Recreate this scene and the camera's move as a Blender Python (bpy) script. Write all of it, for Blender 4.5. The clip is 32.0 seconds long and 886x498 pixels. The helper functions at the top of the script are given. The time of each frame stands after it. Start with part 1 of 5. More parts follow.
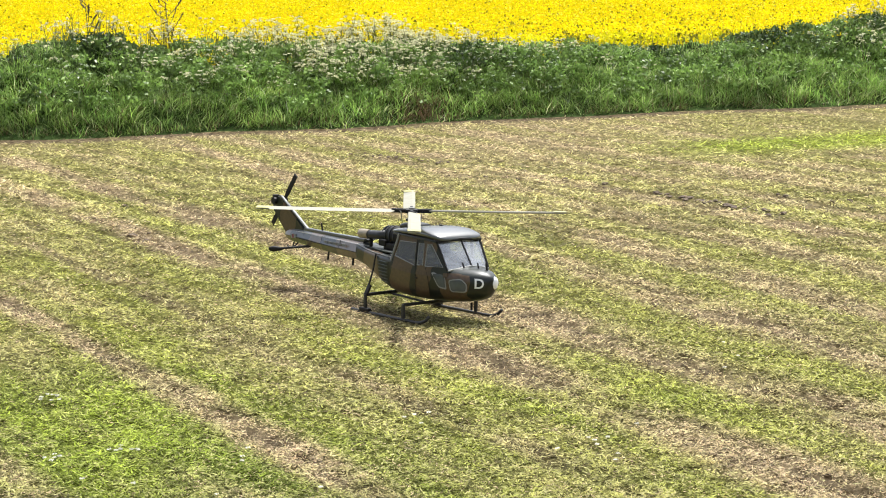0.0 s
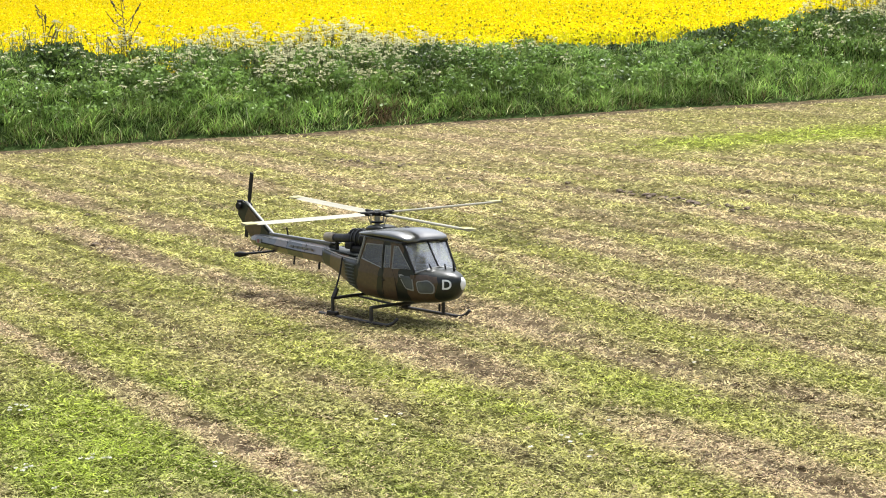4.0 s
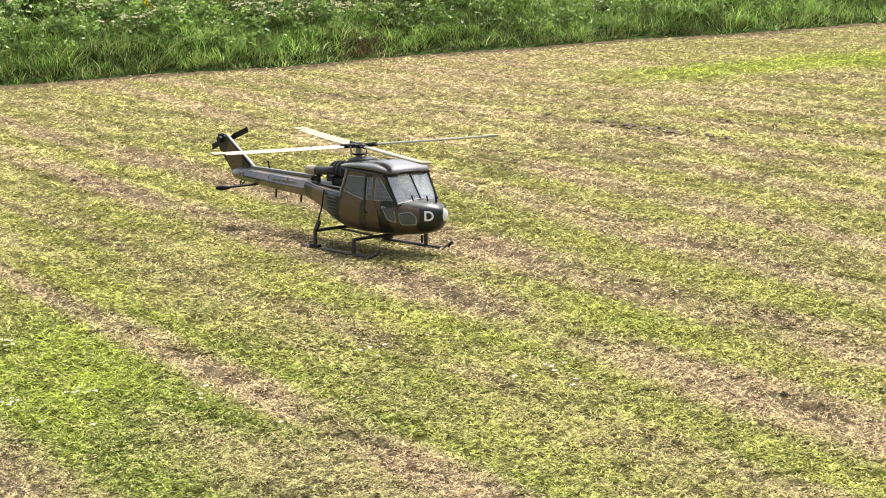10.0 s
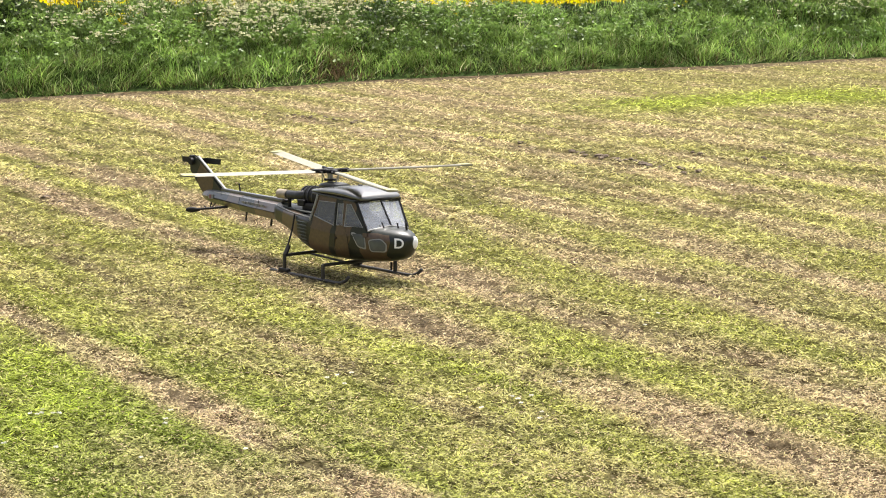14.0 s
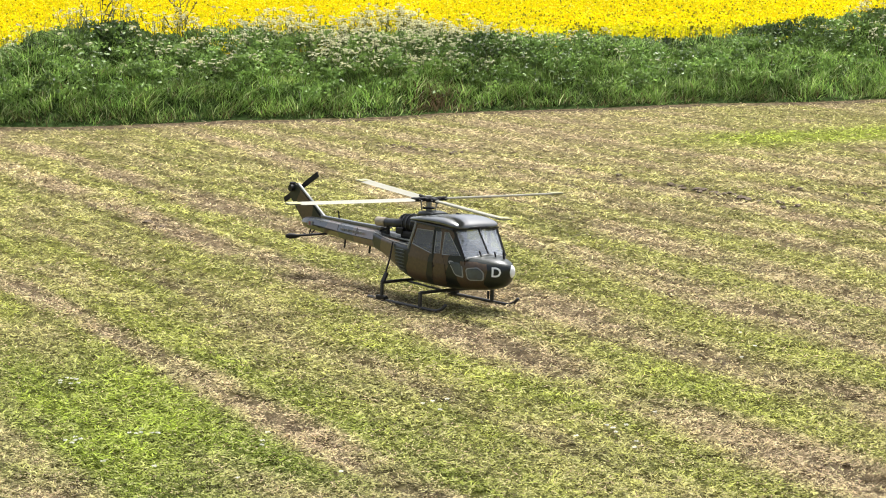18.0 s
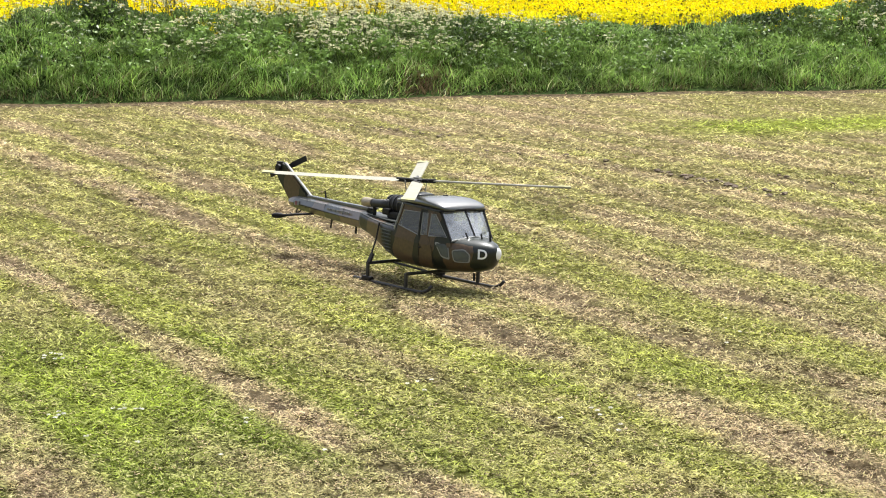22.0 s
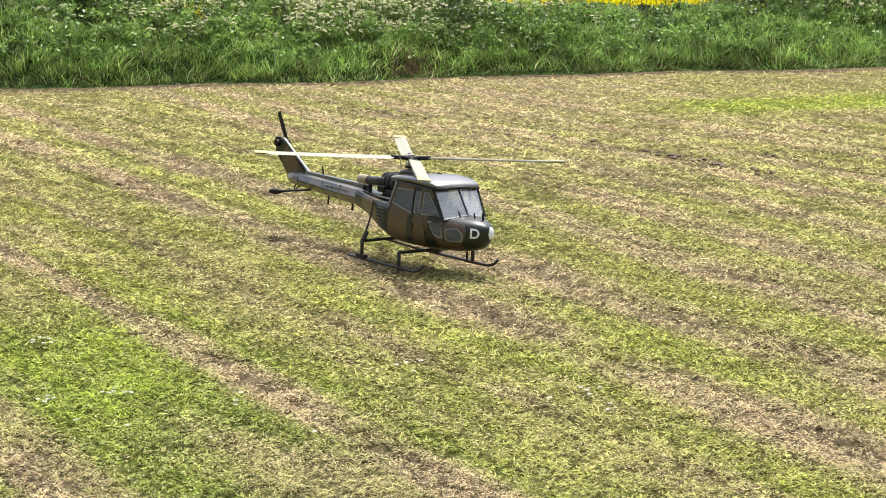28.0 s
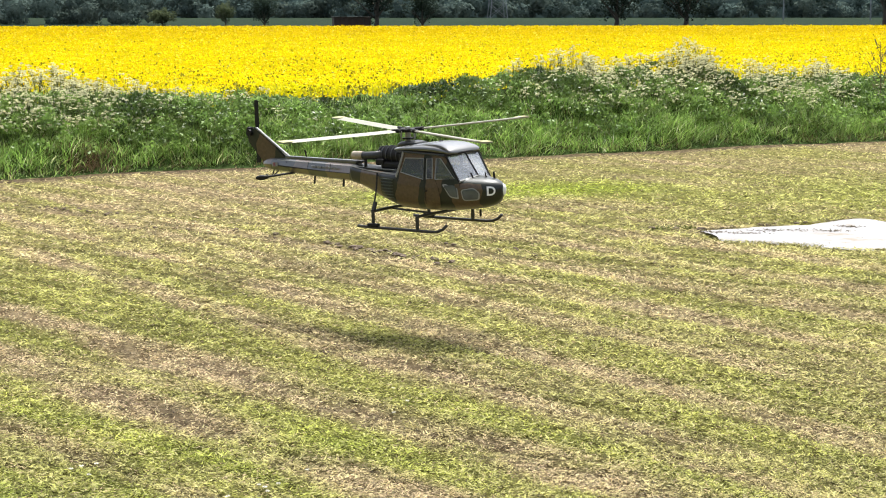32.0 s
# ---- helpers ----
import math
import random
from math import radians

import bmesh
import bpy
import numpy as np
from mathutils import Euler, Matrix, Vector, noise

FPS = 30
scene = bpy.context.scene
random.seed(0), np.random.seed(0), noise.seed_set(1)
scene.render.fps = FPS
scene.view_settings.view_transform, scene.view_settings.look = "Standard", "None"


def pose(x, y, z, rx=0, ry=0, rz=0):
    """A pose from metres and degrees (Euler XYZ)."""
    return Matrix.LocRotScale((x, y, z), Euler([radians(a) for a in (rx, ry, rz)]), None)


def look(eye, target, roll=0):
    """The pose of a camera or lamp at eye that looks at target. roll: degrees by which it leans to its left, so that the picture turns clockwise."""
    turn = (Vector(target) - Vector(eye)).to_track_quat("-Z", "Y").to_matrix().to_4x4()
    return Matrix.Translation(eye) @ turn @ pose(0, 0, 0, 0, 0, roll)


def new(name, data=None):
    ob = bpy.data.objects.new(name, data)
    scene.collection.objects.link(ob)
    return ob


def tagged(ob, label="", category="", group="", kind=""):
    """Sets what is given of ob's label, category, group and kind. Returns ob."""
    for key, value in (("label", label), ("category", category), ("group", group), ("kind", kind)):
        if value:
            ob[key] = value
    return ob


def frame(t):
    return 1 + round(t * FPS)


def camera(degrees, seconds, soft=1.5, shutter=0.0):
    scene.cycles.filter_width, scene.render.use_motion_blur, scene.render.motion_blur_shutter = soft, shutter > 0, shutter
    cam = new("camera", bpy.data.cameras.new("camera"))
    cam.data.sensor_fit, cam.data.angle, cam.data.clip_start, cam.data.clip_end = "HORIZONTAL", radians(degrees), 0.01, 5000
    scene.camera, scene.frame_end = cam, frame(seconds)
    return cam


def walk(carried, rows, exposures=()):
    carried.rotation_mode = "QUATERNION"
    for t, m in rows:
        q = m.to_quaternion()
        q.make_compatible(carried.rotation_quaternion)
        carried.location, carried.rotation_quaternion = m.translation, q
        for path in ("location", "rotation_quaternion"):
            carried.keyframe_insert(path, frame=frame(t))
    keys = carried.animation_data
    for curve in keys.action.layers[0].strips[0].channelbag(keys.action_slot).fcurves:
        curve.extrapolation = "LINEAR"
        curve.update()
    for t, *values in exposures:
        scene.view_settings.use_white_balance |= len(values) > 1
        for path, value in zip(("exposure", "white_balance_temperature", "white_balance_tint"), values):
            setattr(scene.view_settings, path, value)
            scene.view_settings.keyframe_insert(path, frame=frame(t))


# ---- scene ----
cam = camera(24.91, 32.0, soft=1.0)


def view_pose(yaw, pitch, lean, x, y, z):
    a, b = radians(yaw), radians(pitch)
    ahead = Vector((-math.sin(a) * math.cos(b), math.cos(a) * math.cos(b), math.sin(b)))
    return look((x, y, z), Vector((x, y, z)) + ahead * 10, lean)


# seconds; heading to the left of +y, pitch, lean, and the place of the eye
walk(cam, [
    (0, view_pose(0.25, -8.19, -0.72, 0.046, 0.004, 1.799)),
    (0.5, view_pose(0.06, -8.06, -0.88, 0.041, 0.008, 1.802)),
    (1, view_pose(0.05, -7.92, -1.06, 0.028, 0.006, 1.801)),
    (1.5, view_pose(0.06, -7.76, -1.20, 0.016, 0.006, 1.804)),
    (2, view_pose(0.00, -7.68, -1.30, 0.015, -0.007, 1.796)),
    (2.5, view_pose(-0.24, -7.74, -1.40, 0.021, 0.001, 1.793)),
    (3, view_pose(-0.56, -7.93, -1.46, 0.015, -0.004, 1.791)),
    (3.5, view_pose(-0.76, -8.12, -1.67, 0.021, 0.008, 1.786)),
    (5.5, view_pose(-1.31, -7.90, -2.11, -0.012, 0.020, 1.786)),
    (6, view_pose(-1.91, -7.83, -1.98, 0.003, 0.036, 1.790)),
    (6.5, view_pose(-2.31, -7.84, -1.64, -0.006, 0.033, 1.785)),
    (7, view_pose(-2.22, -7.82, -1.15, -0.019, 0.020, 1.780)),
    (7.5, view_pose(-1.62, -7.74, -0.73, -0.029, 0.021, 1.779)),
    (8, view_pose(-0.97, -7.62, -0.62, -0.036, 0.017, 1.783)),
    (8.5, view_pose(-0.74, -7.61, -0.78, -0.035, 0.002, 1.783)),
    (9, view_pose(-0.94, -8.03, -1.14, -0.020, 0.004, 1.783)),
    (9.5, view_pose(-1.36, -8.96, -1.69, -0.005, 0.008, 1.779)),
    (10, view_pose(-1.41, -10.03, -2.25, 0.002, -0.002, 1.779)),
    (10.5, view_pose(-0.85, -10.98, -2.68, 0.017, 0.028, 1.765)),
    (11, view_pose(0.04, -11.48, -2.84, 0.011, 0.015, 1.783)),
    (11.5, view_pose(0.53, -11.55, -2.64, -0.009, 0.019, 1.786)),
    (12, view_pose(0.19, -11.28, -2.19, -0.010, 0.030, 1.787)),
    (12.5, view_pose(-0.75, -10.84, -1.73, -0.013, 0.051, 1.801)),
    (13, view_pose(-1.78, -10.30, -1.33, -0.004, 0.039, 1.809)),
    (13.5, view_pose(-2.34, -9.77, -1.03, 0.008, 0.026, 1.801)),
    (14, view_pose(-2.32, -9.39, -0.72, 0.001, 0.019, 1.800)),
    (14.5, view_pose(-1.88, -9.16, -0.46, -0.010, 0.008, 1.801)),
    (16.5, view_pose(0.08, -9.05, -0.38, -0.011, -0.030, 1.790)),
    (17, view_pose(0.34, -8.84, -0.45, -0.008, -0.019, 1.785)),
    (17.5, view_pose(0.46, -8.58, -0.40, -0.008, -0.013, 1.789)),
    (18, view_pose(0.46, -8.41, -0.25, -0.004, -0.021, 1.783)),
    (18.5, view_pose(0.30, -8.41, -0.02, -0.008, -0.019, 1.775)),
    (19, view_pose(0.12, -8.52, 0.17, -0.007, -0.014, 1.775)),
    (19.5, view_pose(0.03, -8.61, 0.32, -0.013, -0.008, 1.770)),
    (20, view_pose(0.03, -8.65, 0.45, -0.017, -0.008, 1.768)),
    (20.5, view_pose(0.04, -8.66, 0.54, -0.014, -0.009, 1.768)),
    (21, view_pose(0.03, -8.71, 0.60, -0.012, -0.013, 1.765)),
    (21.5, view_pose(0.04, -8.78, 0.67, -0.006, -0.012, 1.765)),
    (22, view_pose(0.03, -8.83, 0.69, -0.010, -0.014, 1.763)),
    (22.5, view_pose(0.05, -8.84, 0.70, -0.011, -0.016, 1.763)),
    (23, view_pose(-0.00, -8.83, 0.71, -0.011, -0.018, 1.763)),
    (23.5, view_pose(-0.07, -8.83, 0.74, -0.011, -0.018, 1.762)),
    (24, view_pose(-0.14, -8.85, 0.75, -0.010, -0.022, 1.764)),
    (24.5, view_pose(-0.17, -8.88, 0.71, -0.011, -0.019, 1.761)),
    (25, view_pose(-0.16, -8.92, 0.68, -0.012, -0.021, 1.761)),
    (25.5, view_pose(-0.11, -8.99, 0.60, -0.011, -0.021, 1.761)),
    (27.5, view_pose(-0.08, -9.31, 0.34, -0.015, -0.012, 1.758)),
    (28, view_pose(-0.30, -9.34, 0.27, -0.008, -0.012, 1.758)),
    (28.5, view_pose(-0.74, -9.36, 0.25, -0.004, -0.013, 1.760)),
    (29, view_pose(-1.43, -9.29, 0.27, -0.001, -0.007, 1.758)),
    (29.5, view_pose(-2.41, -9.15, 0.36, 0.003, -0.005, 1.756)),
    (30, view_pose(-3.63, -8.87, 0.42, 0.010, -0.006, 1.765)),
    (30.5, view_pose(-5.02, -8.43, 0.44, 0.020, -0.008, 1.768)),
    (31, view_pose(-6.43, -7.92, 0.26, 0.038, -0.009, 1.768)),
    (31.5, view_pose(-7.84, -7.33, 0.11, 0.051, -0.013, 1.772)),
    (32, view_pose(-9.15, -6.73, -0.00, 0.062, -0.014, 1.776)),
], exposures=[(0, 1.12, 6150, 10), (5.5, 1.16, 6150, 10), (8.8, 1.20, 6200, 10), (10.5, 1.26, 6450, 13), (14.3, 1.22, 6450, 13), (16.6, 1.00, 6250, 11), (17.8, 1.09, 6200, 10), (28, 1.12, 6200, 10), (30, 1.14, 6200, 10), (32, 1.16, 6200, 10)])

# ---- light: high sun behind thin cloud, bright sky ----
SUN_WAY = Vector((-0.10, -0.24, -0.56)).normalized()
world = bpy.data.worlds.new("sky")
scene.world = world
world.use_nodes = True
wn = world.node_tree
sky = wn.nodes.new("ShaderNodeTexSky")
sky.sky_type = "NISHITA"
sky.sun_disc = False
sky.sun_elevation = math.asin(-SUN_WAY.z)
sky.sun_rotation = math.atan2(-SUN_WAY.x, -SUN_WAY.y)
sky.air_density, sky.dust_density, sky.ozone_density = 1.0, 5.0, 0.6
veil = wn.nodes.new("ShaderNodeHueSaturation")  # thin cloud takes the colour out of the sky
veil.inputs["Saturation"].default_value = 0.45
wn.links.new(sky.outputs[0], veil.inputs["Color"])
wn.links.new(veil.outputs[0], wn.nodes["Background"].inputs[0])
wn.nodes["Background"].inputs[1].default_value = 0.112
sun = bpy.data.lights.new("sun", "SUN")
sun.energy, sun.angle, sun.color = 2.9, radians(5.0), (1.0, 0.96, 0.88)
sun_ob = new("sun", sun)
sun_ob.matrix_world = look((0, 0, 40), Vector((0, 0, 40)) + SUN_WAY)


# ---- materials ----
class Mat:
    """A small node builder."""

    def __init__(self, name, rough=0.6, metal=0.0, spec=0.5):
        self.m = bpy.data.materials.new(name)
        self.m.use_nodes = True
        self.t = self.m.node_tree
        self.b = self.t.nodes["Principled BSDF"]
        self.b.inputs["Roughness"].default_value = rough
        self.b.inputs["Metallic"].default_value = metal
        self.b.inputs["Specular IOR Level"].default_value = spec

    def node(self, kind, **props):
        n = self.t.nodes.new(kind)
        for k, v in props.items():
            n[k] = v
        return n

    def link(self, a, b):
        self.t.links.new(a, b)

    def coords(self, which="Object"):
        return self.t.nodes.new("ShaderNodeTexCoord").outputs[which]

    def noise(self, scale, detail=4.0, rough=0.55, vec=None):
        n = self.t.nodes.new("ShaderNodeTexNoise")
        n.inputs["Scale"].default_value = scale
        n.inputs["Detail"].default_value = detail
        n.inputs["Roughness"].default_value = rough
        self.link(vec if vec else self.coords(), n.inputs["Vector"])
        return n.outputs["Fac"]

    def ramp(self, fac, stops, constant=False):
        r = self.t.nodes.new("ShaderNodeValToRGB")
        if constant:
            r.color_ramp.interpolation = "CONSTANT"
        while len(r.color_ramp.elements) < len(stops):
            r.color_ramp.elements.new(0.5)
        for e, (p, c) in zip(r.color_ramp.elements, stops):
            e.position, e.color = p, (*c, 1)
        self.link(fac, r.inputs[0])
        return r.outputs[0]

    def mix(self, fac, a, b, mode="MIX"):
        n = self.t.nodes.new("ShaderNodeMix")
        n.data_type, n.blend_type = "RGBA", mode
        for sock, v in ((n.inputs[0], fac), (n.inputs[6], a), (n.inputs[7], b)):
            if isinstance(v, (int, float)):
                sock.default_value = v
            elif isinstance(v, tuple):
                sock.default_value = (*v, 1)
            else:
                self.link(v, sock)
        return n.outputs[2]

    def math(self, op, a, b=0.0):
        n = self.t.nodes.new("ShaderNodeMath")
        n.operation = op
        for sock, v in zip(n.inputs, (a, b)):
            if isinstance(v, (int, float)):
                sock.default_value = v
            else:
                self.link(v, sock)
        return n.outputs[0]

    def attr(self, name):
        n = self.t.nodes.new("ShaderNodeAttribute")
        n.attribute_name = name
        return n

    def color(self, c):
        if isinstance(c, tuple):
            self.b.inputs["Base Color"].default_value = (*c, 1)
        else:
            self.link(c, self.b.inputs["Base Color"])
        return self

    def rough(self, sock):
        self.link(sock, self.b.inputs["Roughness"])
        return self

    def bump(self, fac, strength=0.3, dist=0.01):
        n = self.t.nodes.new("ShaderNodeBump")
        n.inputs["Strength"].default_value = strength
        n.inputs["Distance"].default_value = dist
        self.link(fac, n.inputs["Height"])
        self.link(n.outputs[0], self.b.inputs["Normal"])
        return self


def plain(name, c, rough=0.6, metal=0.0, vary=0.25, scale=40.0, bump=0.0, spec=0.5):
    """A material of one hue with fine and coarse variation."""
    m = Mat(name, rough, metal, spec)
    f = m.math("ADD", m.math("MULTIPLY", m.noise(scale), 0.6), m.math("MULTIPLY", m.noise(scale / 9), 0.4))
    lo, hi = tuple(v * (1 - vary) for v in c), tuple(min(1, v * (1 + vary)) for v in c)
    m.color(m.ramp(f, [(0.3, lo), (0.7, hi)]))
    m.rough(m.math("ADD", m.math("MULTIPLY", m.noise(scale * 0.7), 0.25), rough - 0.12))
    if bump:
        m.bump(m.noise(scale * 3), bump, 0.002)
    return m.m


def leafy(name, rough=0.55, trans=0.35, spec=0.08):
    """Foliage whose colour comes from the mesh's own hue attribute, with light passing through."""
    m = Mat(name, rough, 0, spec)
    col = m.attr("hue").outputs["Color"]
    m.color(col)
    tr = m.t.nodes.new("ShaderNodeBsdfTranslucent")
    m.link(col, tr.inputs[0])
    mx = m.t.nodes.new("ShaderNodeMixShader")
    mx.inputs[0].default_value = trans
    out = m.t.nodes["Material Output"]
    m.link(m.b.outputs[0], mx.inputs[1])
    m.link(tr.outputs[0], mx.inputs[2])
    m.link(mx.outputs[0], out.inputs[0])
    return m.m


GRASS = leafy("grass_blades", 0.6, 0.3, 0.06)
WEEDS = leafy("verge_leaves", 0.42, 0.35, 0.25)
PETAL = leafy("petals", 0.6, 0.4)

# soil and thatch under the blades; dark streaks paint clods and the shade between them
g = Mat("mown_ground", 1.0, 0, 0.02)
gh = g.attr("hue").outputs["Color"]
gn = g.math("ADD", g.math("MULTIPLY", g.noise(160, 6, 0.7), 0.7), g.math("MULTIPLY", g.noise(25, 4), 0.3))
gs = g.t.nodes.new("ShaderNodeMapping")
gs.inputs["Scale"].default_value = (15, 6, 10)
g.link(g.coords(), gs.inputs["Vector"])
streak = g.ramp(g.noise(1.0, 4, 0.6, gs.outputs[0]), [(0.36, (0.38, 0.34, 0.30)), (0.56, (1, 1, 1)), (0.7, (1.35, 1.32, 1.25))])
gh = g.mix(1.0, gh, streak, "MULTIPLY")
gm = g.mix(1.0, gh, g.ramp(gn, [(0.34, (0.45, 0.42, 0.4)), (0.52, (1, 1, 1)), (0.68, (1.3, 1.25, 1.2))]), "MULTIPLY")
g.color(gm).bump(gn, 0.7, 0.03)
GROUND = g.m

g = Mat("flowering_crop", 1.0, 0, 0.0)
cv = g.coords()
cn = g.math("ADD", g.math("MULTIPLY", g.noise(4, 5, 0.7, cv), 0.55), g.math("MULTIPLY", g.noise(0.55, 4, 0.6, cv), 0.45))
g.color(g.ramp(cn, [(0.36, (0.19, 0.14, 0.004)), (0.46, (0.33, 0.235, 0.001)), (0.62, (0.38, 0.28, 0.001))])).bump(cn, 0.5, 0.08)
CROP = g.m



# ---- mesh helpers ----
def mesh_object(name, verts, faces, material, hue=None, smooth=False):
    me = bpy.data.meshes.new(name)
    verts = np.asarray(verts, np.float32)
    faces = np.asarray(faces, np.int32)
    k = faces.shape[1]
    me.vertices.add(len(verts))
    me.vertices.foreach_set("co", verts.ravel())
    me.loops.add(faces.size)
    me.loops.foreach_set("vertex_index", faces.ravel())
    me.polygons.add(len(faces))
    me.polygons.foreach_set("loop_start", np.arange(0, faces.size, k, dtype=np.int32))
    me.polygons.foreach_set("loop_total", np.full(len(faces), k, np.int32))
    if hue is not None:
        a = me.attributes.new("hue", "FLOAT_COLOR", "POINT")
        a.data.foreach_set("color", np.concatenate([hue, np.ones((len(hue), 1))], 1).astype(np.float32).ravel())
    me.update(calc_edges=True)
    if smooth:
        me.polygons.foreach_set("use_smooth", np.ones(len(faces), bool))
    me.materials.append(material)
    return new(name, me)


def part(name, bm, material, parent, label="", smooth=False):
    me = bpy.data.meshes.new(name)
    bmesh.ops.recalc_face_normals(bm, faces=bm.faces[:])
    bm.to_mesh(me)
    bm.free()
    me.materials.append(material)
    if smooth:
        for p in me.polygons:
            p.use_smooth = True
    ob = new(name, me)
    ob.parent = parent
    if label:
        tagged(ob, label)
    return ob


def vnoise(x, y, seed=0):
    """Smooth value noise in 0..1 on arrays."""
    xi, yi = np.floor(x).astype(np.int64), np.floor(y).astype(np.int64)
    fx, fy = x - xi, y - yi
    fx, fy = fx * fx * (3 - 2 * fx), fy * fy * (3 - 2 * fy)

    def h(a, b):
        v = np.sin(a * 127.1 + b * 311.7 + seed * 74.7) * 43758.5453
        return v - np.floor(v)

    return (h(xi, yi) * (1 - fx) + h(xi + 1, yi) * fx) * (1 - fy) + (h(xi, yi + 1) * (1 - fx) + h(xi + 1, yi + 1) * fx) * fy


def fbm(x, y, seed=0, octaves=4):
    s, a, tot = 0, 1.0, 0
    for i in range(octaves):
        s = s + a * vnoise(x * 2**i, y * 2**i, seed + i)
        tot += a
        a *= 0.55
    return s / tot


def edge_y(x):
    """The verge's front edge."""
    return 22.75 + 0.385 * x + 0.12 * np.sin(x * 0.9) + 0.10 * np.sin(x * 2.3 + 1)


# ---- the mown field: rows of dry clippings between green stripes ----
# rows of clippings: place across, drift along, half width, strength
ROWS = ((1.10, 0, 0.12, 0.8), (1.82, 0, 0.17, 1.0), (2.90, 0, 0.12, 1.0), (3.68, 0, 0.09, 0.6), (4.34, 0.02, 0.20, 1.0), (5.08, 0.01, 0.21, 1.0), (5.80, 0.11, 0.17, 1.0),
        (6.55, 0.10, 0.18, 0.9), (7.35, 0.08, 0.18, 0.8), (8.15, 0.05, 0.2, 0.9), (9.0, 0.04, 0.2, 0.8), (9.9, 0.03, 0.22, 0.8), (10.8, 0.02, 0.25, 0.8), (11.8, 0, 0.25, 0.8))
RUTS = ((2.92, 0.06, -20, 20, 0.75), (4.34, 0.07, -20, 9, 0.9), (5.12, 0.07, -20, 9, 0.8), (5.96, 0.07, -20, 9, 0.7), (3.64, 0.05, -20, 12, 0.6), (4.36, 0.10, 9, 15, 0.6), (5.15, 0.10, 11, 17, 0.6), (6.7, 0.08, 4, 14, 0.5), (7.5, 0.08, 4, 14, 0.5), (8.55, 0.13, 10.9, 13.6, 1.0), (8.2, 0.10, 15.6, 17.6, 1.0), (9.5, 0.1, 11, 13, 0.7), (4.42, 0.04, 9, 13, 0.5), (5.92, 0.05, 4, 8, 0.6))


def across(x, y):
    """Distance across the mowing rows, which bend a little."""
    w = fbm(x * 0.5, y * 0.25, 3, 2) - 0.5
    return 0.883 * x + 0.47 * y + 0.04 * w


